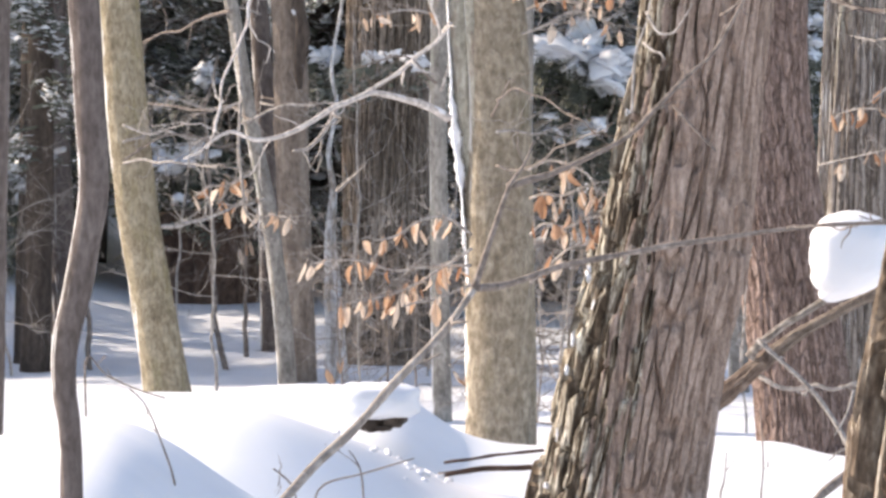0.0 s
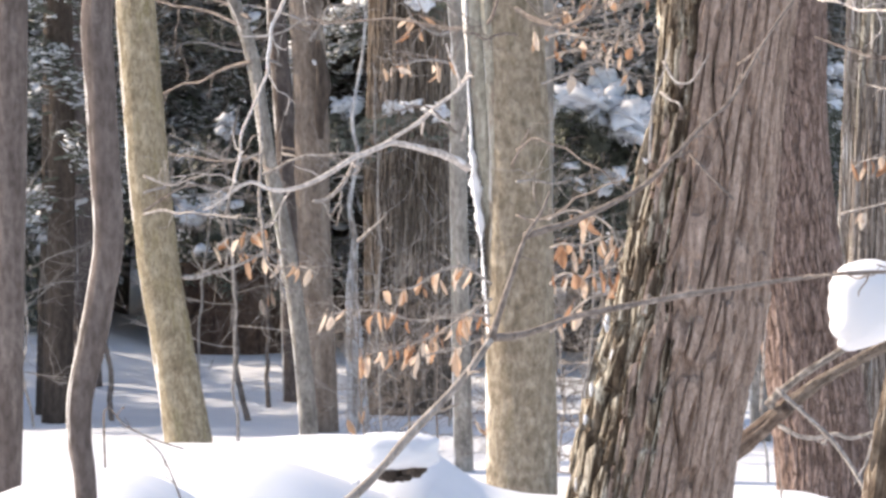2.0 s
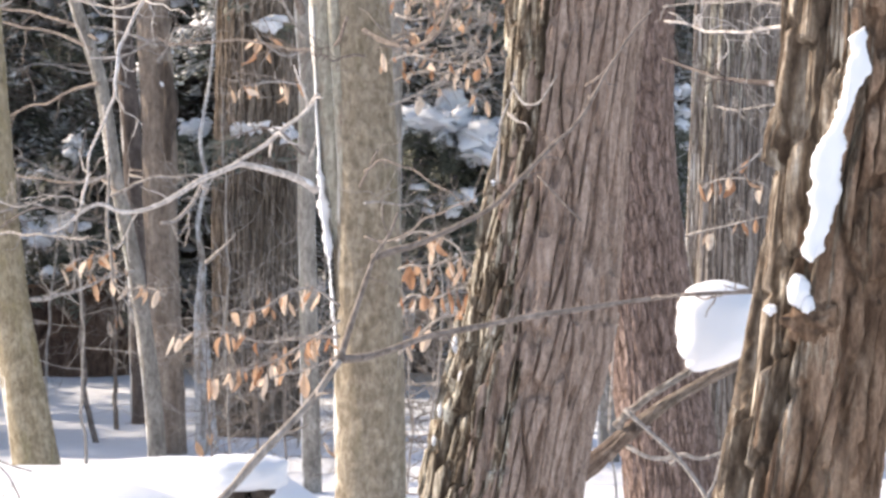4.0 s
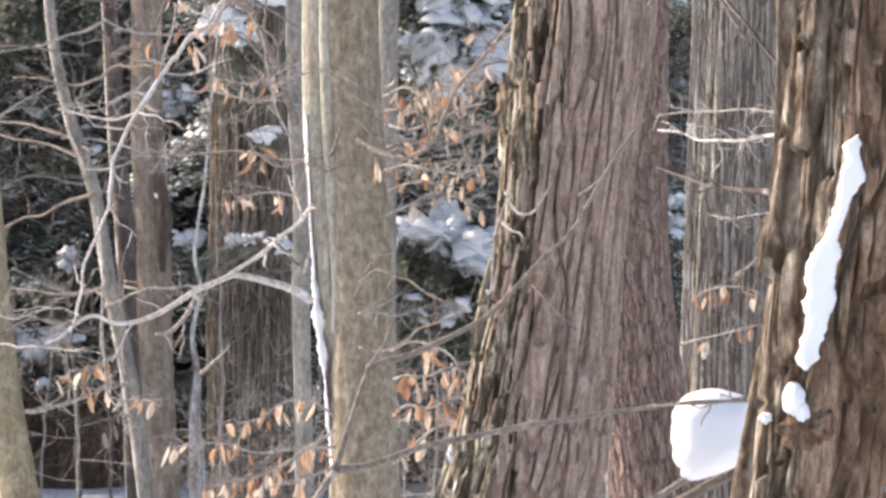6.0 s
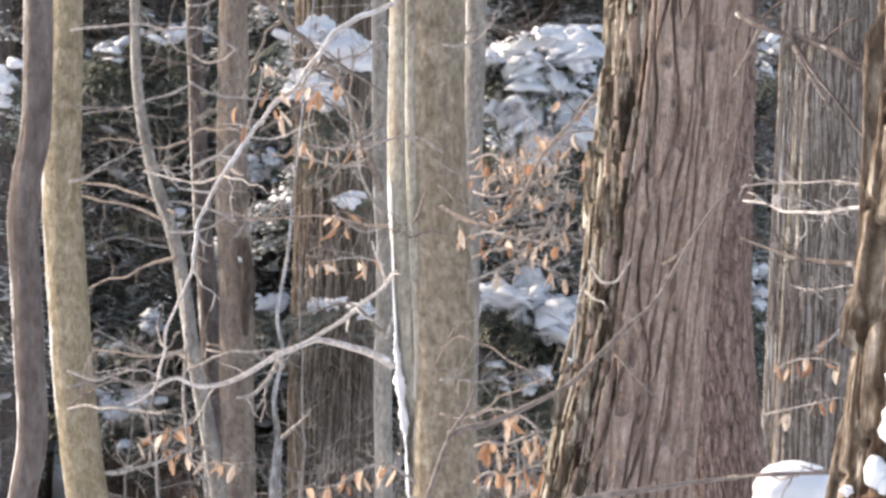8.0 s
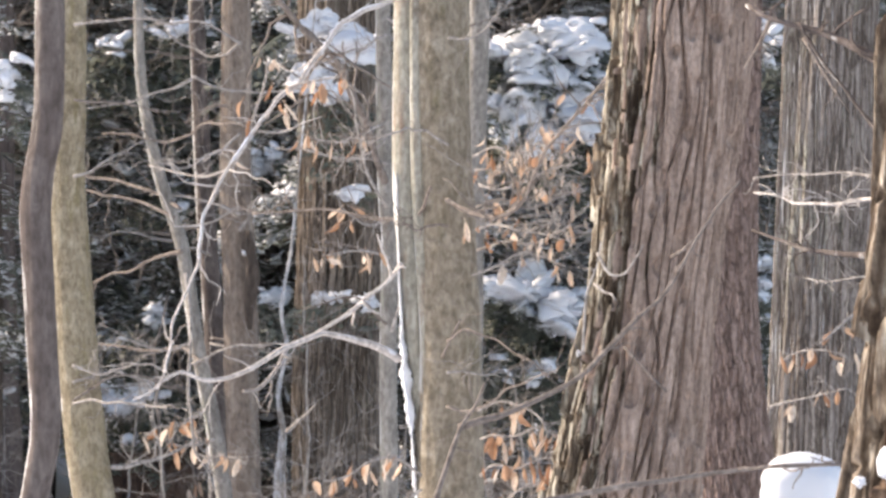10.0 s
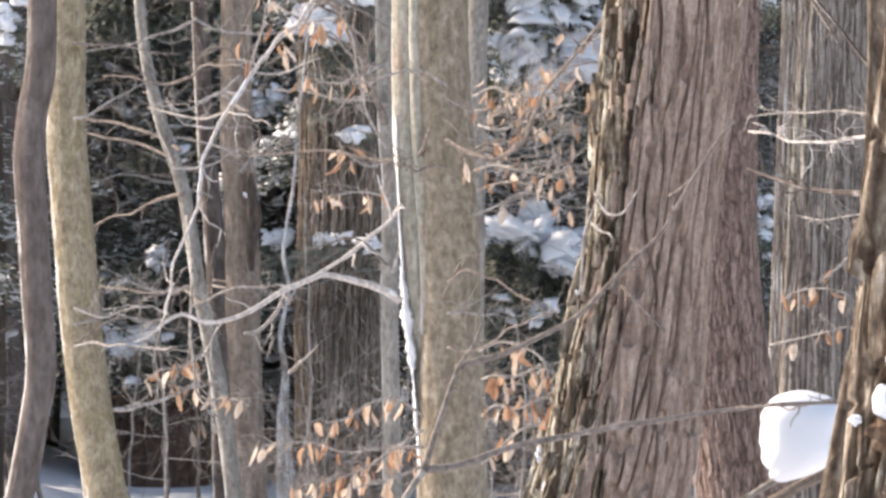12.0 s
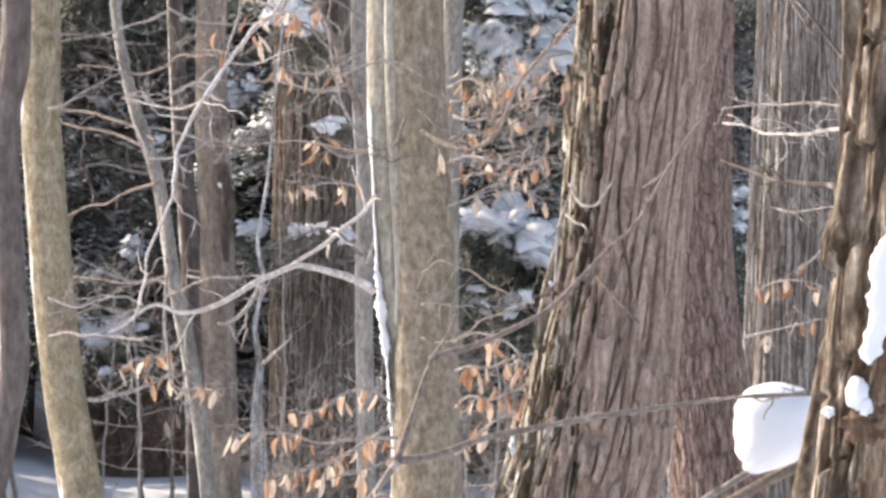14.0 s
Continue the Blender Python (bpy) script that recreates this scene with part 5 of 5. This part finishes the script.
s.add(cap, lump((1, 1, 1), 1, u=48, v=30).f)
ob = tagged(new("snow_pillow", s.mesh("snow_pillow", SNOW)), "deep rounded cap of white snow resting on a broken limb", "snow")
ob.location = spot(1508, 451, 15.95)

# the old scar on the brown tree
c = crooked([(533, 158), (532, 110), (537, 60), (533, 10), (531, -18)], 25.32, 25.32, 0.012, 4.0)
s = Shape()
s.add(*rings(c, 0.030 * np.sin(np.linspace(0.2, 2.9, len(c))) + 0.004, 24, furrows(6, 0.012, 0.15, 91)))
ob = new("scar", s.mesh("scar", BARK_DARK))
ob.parent = scarred
ob.matrix_parent_inverse = Matrix.Translation(-scarred.location)
tagged(ob, "dark open scar in the bark")

# rotten stump at the back
def stump():
    s = Shape()
    x, y, _ = spot(352, 500, 31.0)
    g = float(ground_height(x, y))
    zs = np.linspace(-0.15, 0.56, 40)
    c = np.stack([0.02 * np.sin(zs * 5), 0 * zs, zs], -1)
    s.add(*rings(c, 0.37 * (1.0 - 0.12 * zs + 0.3 * np.exp(-(zs + 0.15) / 0.12)), 120, furrows(17, 0.035, 0.3, 71, 0.5, 0.5)))
    ob = tagged(new("tree_stump", s.mesh("tree_stump", BARK_ROT)), "dark rotten tree stump in the shade of hemlocks", "stump")
    ob.location = (x, y, g)


stump()

# a log end under snow, and sticks lying on the bank
def lying(name, points, d, w0, w1, mat, label, category, seed):
    c = crooked(points, d, d, 0.01, seed)
    base = c[0].copy()
    s = Shape()
    s.add(*rings(c - base, np.linspace(w0, w1, len(c)) / 2 / GRAIN * d, 16, furrows(7, 0.006, 0.2, seed, 0.4)))
    ob = tagged(new(name, s.mesh(name, mat)), label, category)
    ob.location = base


k = 16.1 / GRAIN
s = Shape()
for n, (b, r, w, h) in enumerate([(657, 751, 40, 25), (692, 744, 42, 24), (710, 740, 22, 16), (676, 757, 36, 13)]):
    piece = lump((w / 2 * k, 0.05, h / 2 * k), 90 + n, 0.5, 2.6, 0.0, 26, 16, 3.0)
    s.add(piece.v[0] + spot(b, r, 16.1) - spot(680, 750, 16.1), piece.f)
ob = tagged(new("fallen_log", s.mesh("fallen_log", BARK_DARK)), "broken dark log end showing under thick snow", "log")
ob.location = spot(680, 750, 16.1)
snow_lump(668, 712, 16.15, 150, 66, 0.14, 41, "snow_pillow", "thick pillow of snow lying on a fallen log", power=2.6)
crumbs, rng2 = Shape(), np.random.default_rng(64)
for _ in range(34):
    x, y = rng2.uniform(-0.33, 0.03), rng2.normal(15.2, 0.22)
    crumbs.add(snow_pad(rng2, rng2.uniform(0.004, 0.013) * np.array((1.3, 1.1, 1.0))) + np.array([x, y, float(ground_height(x, y))]), PAD_FACES)
tagged(new("snow_crumbs", crumbs.mesh("snow_crumbs", SNOW)), "small crumbs of snow fallen beside the log", "snow", kind="stuff")
snow_lump(722, 712, 16.2, 34, 52, 0.09, 42, "snow_pillow", "rounded heap of snow at the end of a log")
lying("fallen_stick", [(775, 843), (840, 834), (900, 830), (965, 826), (1010, 824)], 15.6, 12, 8, BARK_ROT, "dark fallen stick lying on the snow", "stick", 83)
lying("fallen_stick", [(785, 820), (850, 810), (910, 803), (965, 796)], 15.9, 6, 5, BARK_ROT, "thin dark stick lying on the snow", "stick", 84)
for k, pts in enumerate([[(310, 890), (298, 830), (275, 770), (250, 715), (225, 690)], [(520, 880), (505, 850), (480, 830)], [(560, 870), (640, 840), (730, 812)], [(640, 860), (630, 820), (615, 800)], [(1272, 890), (1280, 850), (1285, 800)], [(1347, 890), (1350, 840), (1348, 780), (1344, 720)], [(150, 640), (185, 665), (240, 690), (290, 705)]]):
    d = 13.4 if k < 4 else 14.2
    if k == 6:
        d = 15.8
    if k == 0:
        d = 12.3
    plant = stand("weed_stalk", pts[0][0], 900, d, "thin dry weed stalk standing in the snow", "weed")
    foot = (pts[0][0] + 3, LEVEL + (EYE - plant.location.z) / d * GRAIN)
    branch(plant, [foot] + pts, d, d - 0.1, 4.5, 2.5, TWIG_DARK, 2, 0.08, 500 + k, 0.005, "stalk")
